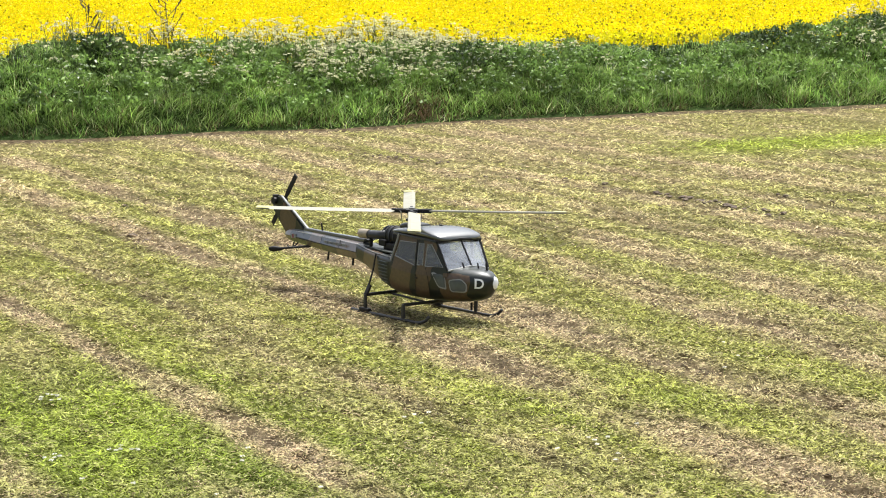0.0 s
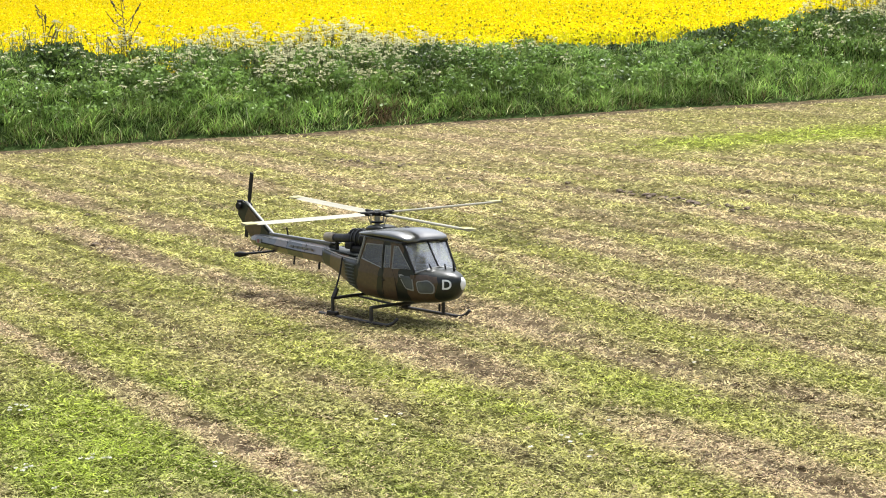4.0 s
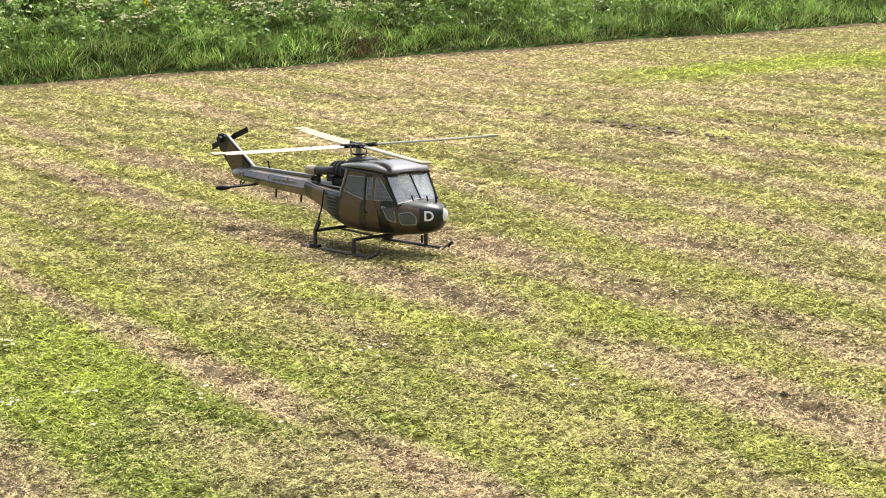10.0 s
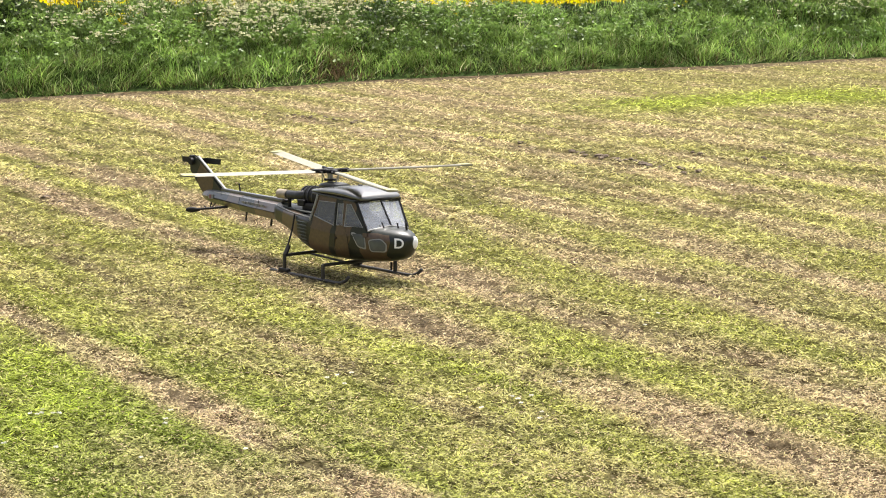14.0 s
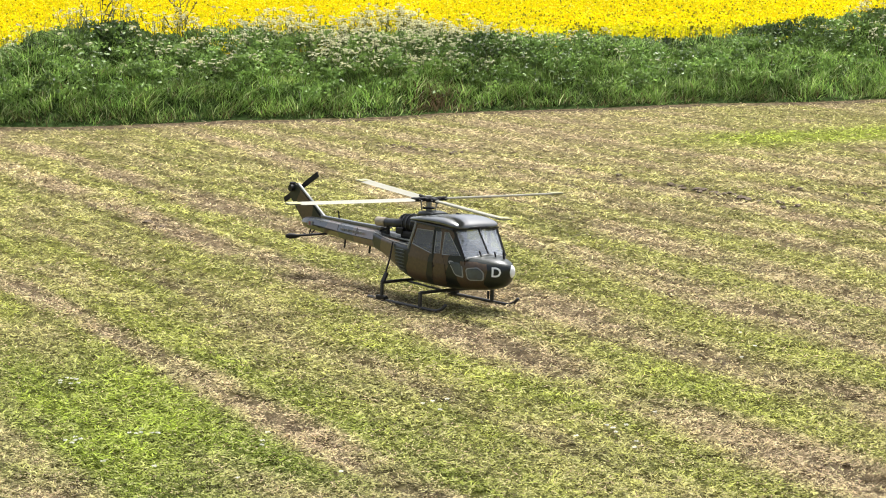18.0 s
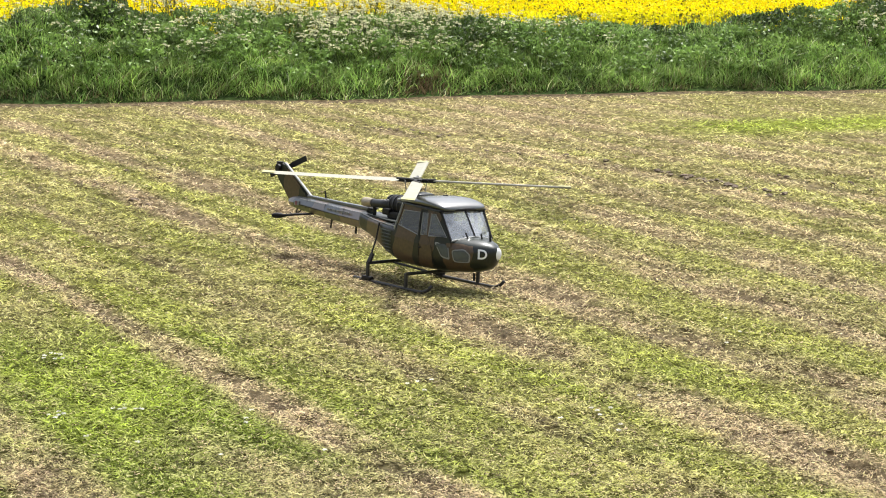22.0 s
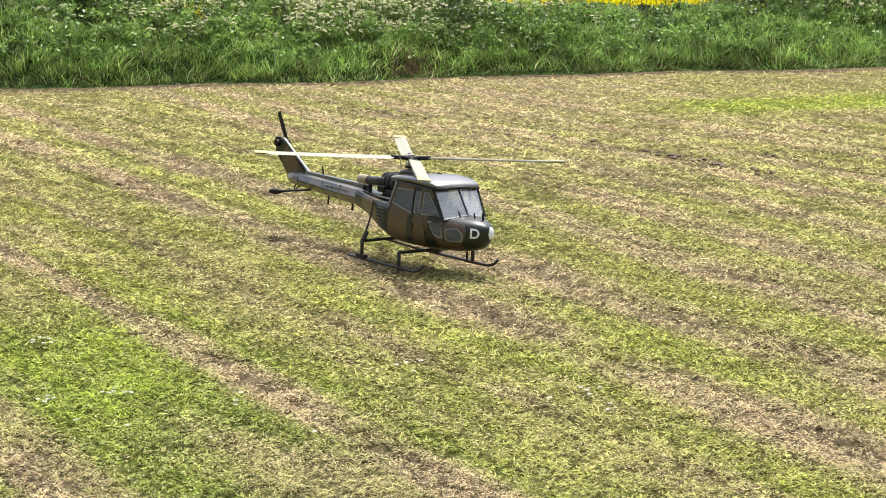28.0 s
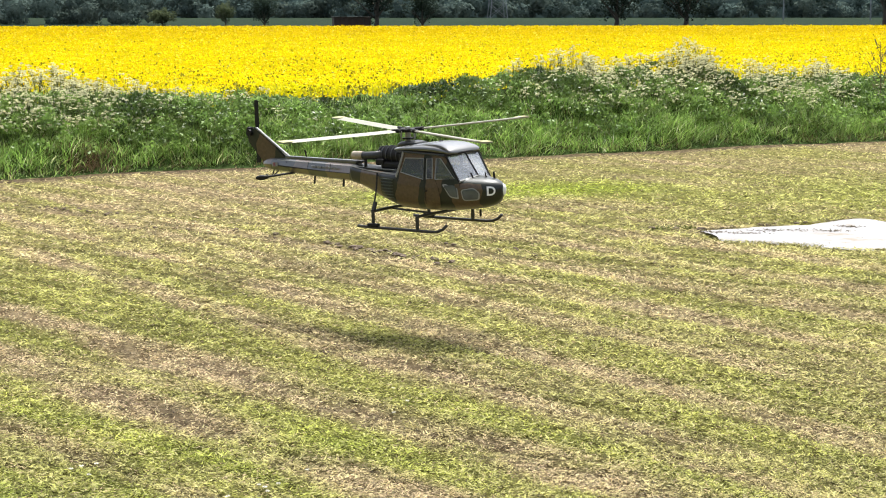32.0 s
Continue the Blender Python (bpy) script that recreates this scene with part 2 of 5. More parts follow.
def field_state(x, y):
    """How much dry thatch, lush growth and bare soil there is, each 0..1."""
    u = across(x, y)
    v = -0.47 * x + 0.883 * y
    d = np.zeros_like(u)
    for c, k, w, s in ROWS:
        breakup = np.clip(2.6 * fbm(v * 1.6, u * 3.0, int(c * 10), 4) - 0.32, 0, 1.0)
        wide = 1 + 0.9 * (fbm(v * 0.9, u * 0 + c, 88, 3) - 0.5)
        d = np.maximum(d, s * breakup * np.exp(-(((u - c - k * (v - 7)) / (w * wide)) ** 4)))
    d = np.maximum(d, 0.5 * np.clip(3.2 * fbm(u * 3.4, v * 0.55, 50, 4) - 1.6, 0, 1))
    far = np.clip((y - np.interp(u, (4.8, 7), (15.0, 11.0))) / 7, 0, 1)
    d = np.maximum(d, far * (0.14 + 0.62 * np.clip(3.0 * fbm(u * 2.6, v * 0.35, 61, 4) - 1.15, 0, 1)))
    d = np.clip(d + (0.22 + 0.40 * far) * (0.25 * fbm(x * 4.5, y * 4.5, 66, 3) + 0.75 * fbm(u * 7, v * 0.7, 67, 3) - 0.53) * 2, 0, 1)
    d = np.maximum(d - 0.5 * np.exp(-(((x - 5.4) / 0.9) ** 2 + ((y - 16.6) / 0.5) ** 2)), 0)
    d = np.maximum(d - 0.4 * np.exp(-(((x - 7.0) / 2.2) ** 2 + ((y - 19.2) / 2.0) ** 2)), 0)
    strip = np.exp(-(((edge_y(x) - y - 0.45) / 0.4) ** 2))
    d = np.maximum(d, strip * 0.6)
    lush = 1.25 * np.exp(-(((x - 3.7) / 1.7) ** 4 + ((y - 19.4 - 0.3 * (x - 3.7)) / 0.8) ** 2)) + 0.42 * np.exp(-(((x - 7.2) / 1.9) ** 2 + ((y - 18.6) / 1.6) ** 2)) + 0.55 * np.exp(-(((x + 1.15) / 0.3) ** 2 + ((y - 7.15) / 0.5) ** 2)) + 0.5 * np.exp(-(((x + 1.5) / 0.5) ** 2 + ((y - 8.0) / 1.0) ** 2)) + 0.5 * np.exp(-(((x - 0.75) / 0.45) ** 2 + ((y - 8.0) / 0.5) ** 2))
    soil = np.exp(-(((edge_y(x) - y - 0.36) / 0.40) ** 4)) * np.clip(2.6 * fbm(x * 2, y * 5, 93, 3) - 0.15, 0, 1)
    for c, w, a, b, s in RUTS:
        along = np.clip((v - a) / 0.4, 0, 1) * np.clip((b - v) / 0.4, 0, 1)
        soil = np.maximum(soil, s * along * np.clip(2.8 * fbm(v * 6, u * 12, int(c * 7) + 5, 3) - 0.95, 0, 1) * np.exp(-(((u - c) / w) ** 2)))
    # thin scuffs left by the mower across the far end
    for x0, y0, x1, y1 in ((4.5, 20.65, 5.5, 20.95), (5.05, 20.25, 6.05, 20.62), (6.3, 20.95, 7.5, 21.45), (5.9, 21.2, 6.9, 21.5), (3.0, 13.9, 3.9, 13.5)):
        line = y0 + (y1 - y0) * (x - x0) / (x1 - x0)
        soil = np.maximum(soil, 0.9 * (x > x0) * (x < x1) * np.exp(-(((y - line) / 0.06) ** 2)) * np.clip(2.4 * fbm(x * 3, y * 3, 19, 2) - 0.4, 0, 1))
    lush = np.clip(lush, 0, 1)
    return np.clip((np.interp(u, (3.2, 6.0), (0.02, 0.13)) + np.interp(u, (3.2, 6.0), (0.98, 0.76)) * d) * (1 - 0.9 * lush), 0, 1), lush, np.clip(soil, 0, 1)


MAP_X, MAP_Y = np.arange(-8.0, 13.0, 0.03), np.arange(4.4, 29.0, 0.03)
FIELD_MAP = np.stack([a.reshape(len(MAP_Y), len(MAP_X)) for a in field_state(*(v.ravel() for v in np.meshgrid(MAP_X, MAP_Y)))], -1)


def dryness(x, y):
    """The field's state at any place, read from the map."""
    fx = np.clip((x - MAP_X[0]) / 0.03, 0, len(MAP_X) - 1.001)
    fy = np.clip((y - MAP_Y[0]) / 0.03, 0, len(MAP_Y) - 1.001)
    i, j = fx.astype(int), fy.astype(int)
    a, b = (fx - i)[:, None], (fy - j)[:, None]
    m = (FIELD_MAP[j, i] * (1 - a) + FIELD_MAP[j, i + 1] * a) * (1 - b) + (FIELD_MAP[j + 1, i] * (1 - a) + FIELD_MAP[j + 1, i + 1] * a) * b
    return m[:, 0], m[:, 1], m[:, 2]


def field_hue(x, y, bright=1.0):
    d, lush, soil = dryness(x, y)
    n = fbm(x * 3.1, y * 3.1, 9, 3)[:, None]
    d, lush, soil = d[:, None], lush[:, None], soil[:, None]
    green = np.array([0.190, 0.215, 0.036]) * (1 - n) + np.array([0.355, 0.365, 0.072]) * n
    away = np.clip((y - 8.5) / 9, 0, 1)[:, None]
    green = green * (1 - (np.clip((10.0 - y) / 2.6, 0, 1) * np.interp(0.883 * x + 0.47 * y, (2.7, 3.6), (1, 0.12)))[:, None] * np.array([0.36, 0.25, 0.45]))
    green = green * (1 - 0.55 * away) + np.array([0.30, 0.285, 0.095]) * 0.55 * away
    green = green * (1 - 0.6 * lush) + np.array([0.29, 0.37, 0.03]) * 0.6 * lush
    straw = np.array([0.350, 0.262, 0.158]) * (1 - n) + np.array([0.495, 0.385, 0.238]) * n
    hue = (green * (1 - d) + straw * d) * (1 + 0.02 * away)
    hue = hue * (1 - 0.8 * soil) + np.array([0.180, 0.136, 0.092]) * 0.8 * soil
    return hue * bright, d[:, 0], lush[:, 0], soil[:, 0]


def spaced(a, b, step, far):
    """Grid lines: even between a and b, then ever wider out to the horizon."""
    mid = list(np.arange(a, b, step))
    out, s, v = [], step, b
    while v < far:
        out.append(v)
        s *= 1.35
        v += s
    low, s, v = [], step, a
    while v > -far:
        s *= 1.35
        v -= s
        low.append(v)
    return np.array(low[::-1] + mid + out)


def grid_mesh(gx, gy):
    X, Y = np.meshgrid(gx, gy)
    nx, ny = len(gx), len(gy)
    i = np.arange(nx * ny).reshape(ny, nx)
    faces = np.stack([i[:-1, :-1], i[:-1, 1:], i[1:, 1:], i[1:, :-1]], -1).reshape(-1, 4)
    return X.ravel(), Y.ravel(), faces


def field_height(x, y):
    _, _, soil = dryness(x, y)
    dip = 0.034 * np.exp(-(((x - 0.12) / 0.30) ** 2 + ((y - 10.33) / 0.32) ** 2))
    return 0.010 * (fbm(x * 1.7, y * 1.7, 21, 3) - 0.5) - 0.012 * soil - dip


def build_ground():
    x, y, faces = grid_mesh(spaced(-5.5, 12.5, 0.06, 3500), spaced(4.5, 27, 0.06, 3500))
    hue, d, lush, soil = field_hue(x, y)
    # Field colour is darkened here to paint shade between the blades, strongest nearby.
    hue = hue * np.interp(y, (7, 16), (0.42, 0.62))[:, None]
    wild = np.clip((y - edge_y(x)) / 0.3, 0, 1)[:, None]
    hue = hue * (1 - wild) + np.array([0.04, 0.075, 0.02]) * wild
    far = np.clip((y - 60) / 60, 0, 1)[:, None]
    n = fbm(x * 0.01, y * 0.01, 5, 4)[:, None]
    hue = hue * (1 - far) + (np.array([0.027, 0.046, 0.027]) * (0.7 + 0.5 * n)) * far
    near = np.exp(-(np.hypot(x - 3, y - 14) / 30) ** 4)
    z = field_height(x, y) * near
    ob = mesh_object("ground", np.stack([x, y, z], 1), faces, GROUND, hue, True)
    tagged(ob, "mown field of short grass with rows of dry clippings", "field", kind="structure")


build_ground()


def blades(x, y, z, length, width, lean, hue, bend=0.35, segments=2, turn=None):
    """Tapered blades of grass standing on the points given: verts, triangles and hues."""
    n = len(x)
    a = np.random.uniform(0, 2 * np.pi, n) if turn is None else turn
    b = a + np.pi / 2 + np.random.normal(0, 0.5, n)
    side = np.stack([np.cos(b), np.sin(b), np.zeros(n)], 1) * width[:, None] / 2
    base = np.stack([x, y, z], 1)
    rows = []
    for k in range(segments + 1):
        f = k / segments
        out = lean * length * (f + bend * f * f * (1 if segments > 1 else 0))
        up = length * (f - 0.5 * bend * f * f * np.clip(lean, 0, 1))
        p = base + np.stack([np.cos(a) * out, np.sin(a) * out, up], 1)
        if k < segments:
            w = 1 - 0.45 * f
            rows += [p - side * w, p + side * w]
        else:
            rows += [p]
    m = len(rows)
    verts = np.stack(rows, 1).reshape(-1, 3)
    o = (np.arange(n) * m)[:, None]
    tris = []
    for k in range(segments - 1):
        q = 2 * k
        tris += [o + np.array([q, q + 1, q + 3]), o + np.array([q, q + 3, q + 2])]
    tris += [o + np.array([m - 3, m - 2, m - 1])]
    return verts, np.concatenate(tris), np.repeat(hue, m, 0)


def scatter_object(name, pieces, material, label, category):
    off, V, F, H = 0, [], [], []
    for v, f, h in pieces:
        V.append(v), F.append(f + off), H.append(h)
        off += len(v)
    ob = mesh_object(name, np.concatenate(V), np.concatenate(F), material, np.concatenate(H))
    return tagged(ob, label, category, kind="stuff")


def quads(c, right, up, hue):
    """Small four-cornered leaves or petals, as two triangles each."""
    n = len(c)
    v = np.stack([c - right, c - up * 0.55, c + right, c + up], 1).reshape(-1, 3)
    o = (np.arange(n) * 4)[:, None]
    f = np.concatenate([o + np.array([0, 1, 2]), o + np.array([0, 2, 3])])
    return v, f, np.repeat(hue, 4, 0)


def slivers(c, length, width, rise, hue):
    """Cut blades as single narrow triangles; rise: how steeply each stands, in radians."""
    n = len(c)
    a = np.random.uniform(0, 2 * np.pi, n)
    ahead = np.stack([np.cos(a) * np.cos(rise), np.sin(a) * np.cos(rise), np.sin(rise)], 1)
    b = np.random.uniform(-0.6, 0.6, n)
    side = np.stack([-np.sin(a) * np.cos(b), np.cos(a) * np.cos(b), np.sin(b)], 1) * (width / 2)[:, None]
    v = np.stack([c - side, c + side, c + ahead * length[:, None]], 1).reshape(-1, 3)
    return v, np.arange(3 * n).reshape(-1, 3), np.repeat(hue, 3, 0)


def rand_dirs(n, flat=1.0):
    v = np.random.normal(size=(n, 3))
    v[:, 2] *= flat
    return v / np.linalg.norm(v, axis=1)[:, None]


def two_axes(n, flat=1.0):
    a = rand_dirs(n, flat)
    b = np.cross(a, rand_dirs(n))
    return a, b / (np.linalg.norm(b, axis=1)[:, None] + 1e-6)


def sheet_low(x):
    """The near edge of the white sheet."""
    return np.interp(x, (4.55, 4.62, 4.98, 5.47, 5.69, 8.0), (15.42, 14.95, 14.70, 14.25, 14.14, 12.4))


def sheet_high(x):
    """The far edge of the white sheet."""
    return np.interp(x, (4.55, 5.16, 5.66, 6.15, 6.26, 6.45, 8.0), (15.45, 15.80, 15.95, 16.18, 16.20, 15.95, 15.3))


def build_lawn():
    n = 1000000
    u = np.random.rand(n)
    y = 1 / (1 / 4.85 + u * (1 / 28.0 - 1 / 4.85))
    x = np.random.uniform(-0.26, 0.43, n) * y + np.random.uniform(-0.15, 0.15, n)
    on_sheet = (x > 4.75) & (y > sheet_low(x) + 0.1) & (y < sheet_high(x) - 0.08)
    ok = (y < edge_y(x) - 0.1) & ~on_sheet
    x, y = x[ok], y[ok]
    hue, d, lush, soil = field_hue(x, y)
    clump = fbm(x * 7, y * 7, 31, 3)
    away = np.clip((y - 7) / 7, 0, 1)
    # Far off, tufts stretch along the rows, for the thin shadows of swaths.
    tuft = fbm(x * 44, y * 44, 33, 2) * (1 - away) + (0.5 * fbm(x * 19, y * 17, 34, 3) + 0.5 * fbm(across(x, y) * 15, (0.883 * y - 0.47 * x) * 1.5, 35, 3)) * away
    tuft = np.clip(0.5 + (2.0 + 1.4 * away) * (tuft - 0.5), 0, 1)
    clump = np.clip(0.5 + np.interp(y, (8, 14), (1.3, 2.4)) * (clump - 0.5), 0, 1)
    keep = np.random.rand(len(x)) < np.clip(1.15 - 0.55 * d - 0.8 * soil + 0.9 * (clump - 0.5) + (1.4 - 0.9 * away) * (tuft - 0.5), 0.03, 1) * (1 - 0.62 * soil) * (1 - 0.85 * np.exp(-(((edge_y(x) - y - 0.32) / 0.38) ** 4)))
    x, y, hue, d, lush, clump, tuft = x[keep], y[keep], hue[keep], d[keep], lush[keep], clump[keep], tuft[keep]
    n = len(x)
    far = np.clip(y / 8, 0.7, 1.9)
    trod = 1 - 0.8 * np.exp(-(((x + 0.05) / 0.6) ** 2 + ((y - 10.15) / 0.55) ** 2))
    height = (0.25 + 0.75 * clump + 0.9 * tuft) * (1 + 0.9 * lush) * trod
    # Blades in low tufts are coloured darker, as shade in the gaps.
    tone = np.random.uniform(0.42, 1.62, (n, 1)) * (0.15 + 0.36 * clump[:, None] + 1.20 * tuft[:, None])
    # Some blades on high tufts are paled to paint sunlit highlights.
    pale = (np.random.rand(n, 1) < np.clip(0.48 - 0.02 * y, 0.13, 1)[:, None]) * np.random.uniform(0.2, 0.85, (n, 1)) * (1 - 0.7 * lush[:, None]) * np.clip(3 * tuft[:, None] - 0.8, 0, 1)
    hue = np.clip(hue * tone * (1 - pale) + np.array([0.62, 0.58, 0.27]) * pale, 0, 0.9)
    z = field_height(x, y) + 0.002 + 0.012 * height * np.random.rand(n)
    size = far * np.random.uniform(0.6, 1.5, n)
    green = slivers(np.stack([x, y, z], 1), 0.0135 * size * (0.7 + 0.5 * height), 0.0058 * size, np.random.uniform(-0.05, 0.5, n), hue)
    # clippings that lie about
    m = 280000
    u = np.random.rand(m * 2)
    y = 1 / (1 / 4.85 + u * (1 / 28.0 - 1 / 4.85))
    x = np.random.uniform(-0.26, 0.43, m * 2) * y
    d, _, soil = dryness(x, y)
    ok = (y < edge_y(x)) & (np.random.rand(m * 2) < (0.08 + 0.9 * d) * (1 - 0.45 * soil) * (1 - 0.8 * np.exp(-(((edge_y(x) - y - 0.32) / 0.38) ** 4))) * np.clip(3.2 * fbm(x * 24, y * 18, 37, 2) - 0.9, 0.08, 1))
    x, y, soil = x[ok][:m], y[ok][:m], soil[ok][:m]
    m = len(x)
    far = np.clip(y / 8, 0.7, 2.4)
    c = np.stack([x, y, field_height(x, y) + np.random.uniform(0.004, 0.020, m)], 1)
    hue = np.array([0.455, 0.36, 0.21]) * np.random.uniform(0.25, 1.35, (m, 1)) * (1 - 0.5 * soil[:, None]) + np.random.uniform(-0.02, 0.02, (m, 3))
    dk = np.clip(8 * (0.49 - fbm(across(x, y) * 9, (0.883 * y - 0.47 * x) * 3, 39, 3)), 0, 1)[:, None]
    hue = hue * (1.3 - 0.9 * dk)
    dry = slivers(c, far * np.random.uniform(0.008, 0.022, m), 0.0052 * far, np.random.uniform(-0.1, 0.4, m), np.clip(hue, 0.02, 0.9))
    scatter_object("grass", [green, dry], GRASS, "short mown grass with straw-coloured clippings on the field", "grass")


build_lawn()


# ---- the wild verge between the field and the crop ----
TOPS_X = (-9, -5.4, -4.6, -3.9, -3.2, -1.0, 0.0, 1.4, 3.0, 4.0, 5.0, 5.8, 6.6, 7.8, 8.6, 9.2, 13)
TOPS_Z = (0.74, 0.72, 1.02, 1.08, 0.88, 0.85, 0.83, 0.72, 0.70, 0.82, 0.88, 1.00, 0.92, 1.00, 0.90, 0.80, 0.85)
VERGE_DEPTH = 2.3


def verge_top(x):
    return np.interp(x, TOPS_X, TOPS_Z)


def bank_height(x, s):
    """The mat of stems under the leaves: s runs 0..1 from the field to the crop."""
    lift = np.interp(s, (-0.1, 0.0, 0.12, 0.4, 0.8, 1.05), (-0.02, 0.02, 0.16, 0.38, 0.58, 0.5))
    return lift * verge_top(x) / 0.75 * (0.55 + 0.9 * fbm(x * 2.2, s * 5, 41, 3))


def build_verge():
    gx, gs = np.arange(-9, 14.5, 0.08), np.linspace(-0.08, 1.05, 26)
    x, s, faces = grid_mesh(gx, gs)
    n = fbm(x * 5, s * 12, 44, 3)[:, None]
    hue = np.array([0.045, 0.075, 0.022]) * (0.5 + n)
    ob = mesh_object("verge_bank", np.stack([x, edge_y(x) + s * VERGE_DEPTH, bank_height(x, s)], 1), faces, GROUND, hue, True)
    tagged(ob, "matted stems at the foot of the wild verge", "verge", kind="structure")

    def spots(n, lo, hi):
        x = np.random.uniform(-8.5, 14, n)
        s = np.random.uniform(lo, hi, n)
        return x, s, edge_y(x) + s * VERGE_DEPTH

    # long grass in arching tufts, each with its own tint
    k = 7200
    cx, cs, _ = spots(k, -0.03, 0.8)
    per = 27
    tone = np.random.uniform(0.45, 1.7, k) * (0.45 + 1.3 * fbm(cx * 1.1, cs * 3, 47, 3))
    tall = np.random.uniform(0.55, 1.3, k) * np.interp(cs, (-0.05, 0.08, 0.4, 0.8), (0.6, 1.0, 0.8, 0.65))
    comb = np.random.normal(-1.6, 1.6, k)
    warm = np.random.rand(k)
    i = np.repeat(np.arange(k), per)
    n = k * per
    x = cx[i] + np.random.normal(0, 0.055, n)
    s = cs[i] + np.random.normal(0, 0.02, n)
    y = edge_y(x) + s * VERGE_DEPTH
    z = bank_height(x, s) - 0.06
    length = tall[i] * np.random.uniform(0.11, 0.26, n)
    hue = np.array([0.112, 0.20, 0.040]) * (1 - warm[i, None]) + np.array([0.275, 0.385, 0.092]) * warm[i, None]
    # One blade in ten is pale, a highlight put into its colour.
    hue = np.where(np.random.rand(n, 1) < 0.10, np.array([0.46, 0.52, 0.24]), hue) * tone[i, None] * np.random.uniform(0.6, 1.45, (n, 1))
    bare = np.exp(-(((x + 0.25) / 0.28) ** 2 + ((s - 0.04) / 0.12) ** 2))[:, None]
    old = (np.random.rand(n, 1) < 0.05 + 0.85 * bare + 0.25 * np.exp(-((s[:, None] / 0.03) ** 2))) * 1.0
    hue = hue * (1 - old) + np.array([0.19, 0.13, 0.07]) * old * np.random.uniform(0.5, 1.3, (n, 1))
    turn = comb[i] + np.random.normal(0, 0.8, n)
    grass = blades(x, y, z, length, np.random.uniform(0.005, 0.012, n), np.random.uniform(0.05, 0.95, n), np.clip(hue, 0.005, 0.8), 0.8, 2, turn)
    scatter_object("long_grass", [grass], WEEDS, "long green grass in tufts leaning over the edge of the field", "grass")

    # lumps of broad leaves, nettles and cow parsley, darker, to the back
    k = 2000
    cx, cs, cy = spots(k, 0.10, 1.06)
    lump = fbm(cx * 1.3, cs * 2.6, 52, 3)
    rad = np.random.uniform(0.07, 0.20, k) * np.interp(cs, (0, 0.3), (0.6, 1))
    top = verge_top(cx) * np.interp(cs, (0.0, 0.12, 0.3, 0.6, 1.0), (0.16, 0.36, 0.68, 0.93, 1.0)) * (0.72 + 0.5 * lump) - rad * 0.6
    tint = np.clip(np.random.rand(k) * 0.6 + 0.9 * (fbm(cx * 0.8, cs * 2, 53, 3) - 0.25), 0, 1)
    tone = np.random.uniform(0.5, 1.5, k)
    # dark bushes that stand out
    bush = np.zeros(k)
    for bx, bs, bw in ((-3.95, 0.8, 0.5), (-4.7, 0.6, 0.3), (2.75, 0.75, 0.3), (4.25, 0.8, 0.45), (5.75, 0.85, 0.35), (7.75, 0.85, 0.35), (8.6, 0.6, 0.3), (0.2, 0.5, 0.2)):
        bush = np.maximum(bush, np.exp(-(((cx - bx) / bw) ** 2 + ((cs - bs) / 0.22) ** 2)))
    tint, tone, top = tint * (1 - bush), tone * (1 - 0.72 * bush), top + 0.05 * bush
    per = 52
    i = np.repeat(np.arange(k), per)
    n = k * per
    d = rand_dirs(n)
    d[:, 2] = np.abs(d[:, 2]) * 1.1 - 0.25
    rr = rad[i] * np.random.uniform(0.6, 1.1, n)
    c = np.stack([cx[i], cy[i], top[i]], 1) + d * rr[:, None]
    a, b = two_axes(n, 0.8)
    size = np.random.uniform(0.016, 0.046, (n, 1))
    shade = np.random.uniform(0.6, 1.35, (n, 1))
    hue = (np.array([0.098, 0.165, 0.036]) * (1 - tint[i, None]) + np.array([0.245, 0.355, 0.085]) * tint[i, None]) * tone[i, None] * shade
    leaves = quads(c, a * size * 0.42, b * size, np.clip(hue, 0.004, 0.6))
    # upright stalks reaching over the crop
    m = 3500
    x2, s2, y2 = spots(m, 0.6, 1.06)
    h = verge_top(x2) * np.random.uniform(0.75, 1.25, m)
    stalk = blades(x2, y2, h - 0.34, np.full(m, 0.38), np.random.uniform(0.004, 0.009, m), np.random.uniform(0, 0.7, m),
                   np.array([0.13, 0.16, 0.06]) * np.random.uniform(0.4, 1.4, (m, 1)), 0.2, 2)
    scatter_object("wild_plants", [leaves, stalk], WEEDS, "dark green nettles and leafy weeds along the verge", "weeds")


build_verge()


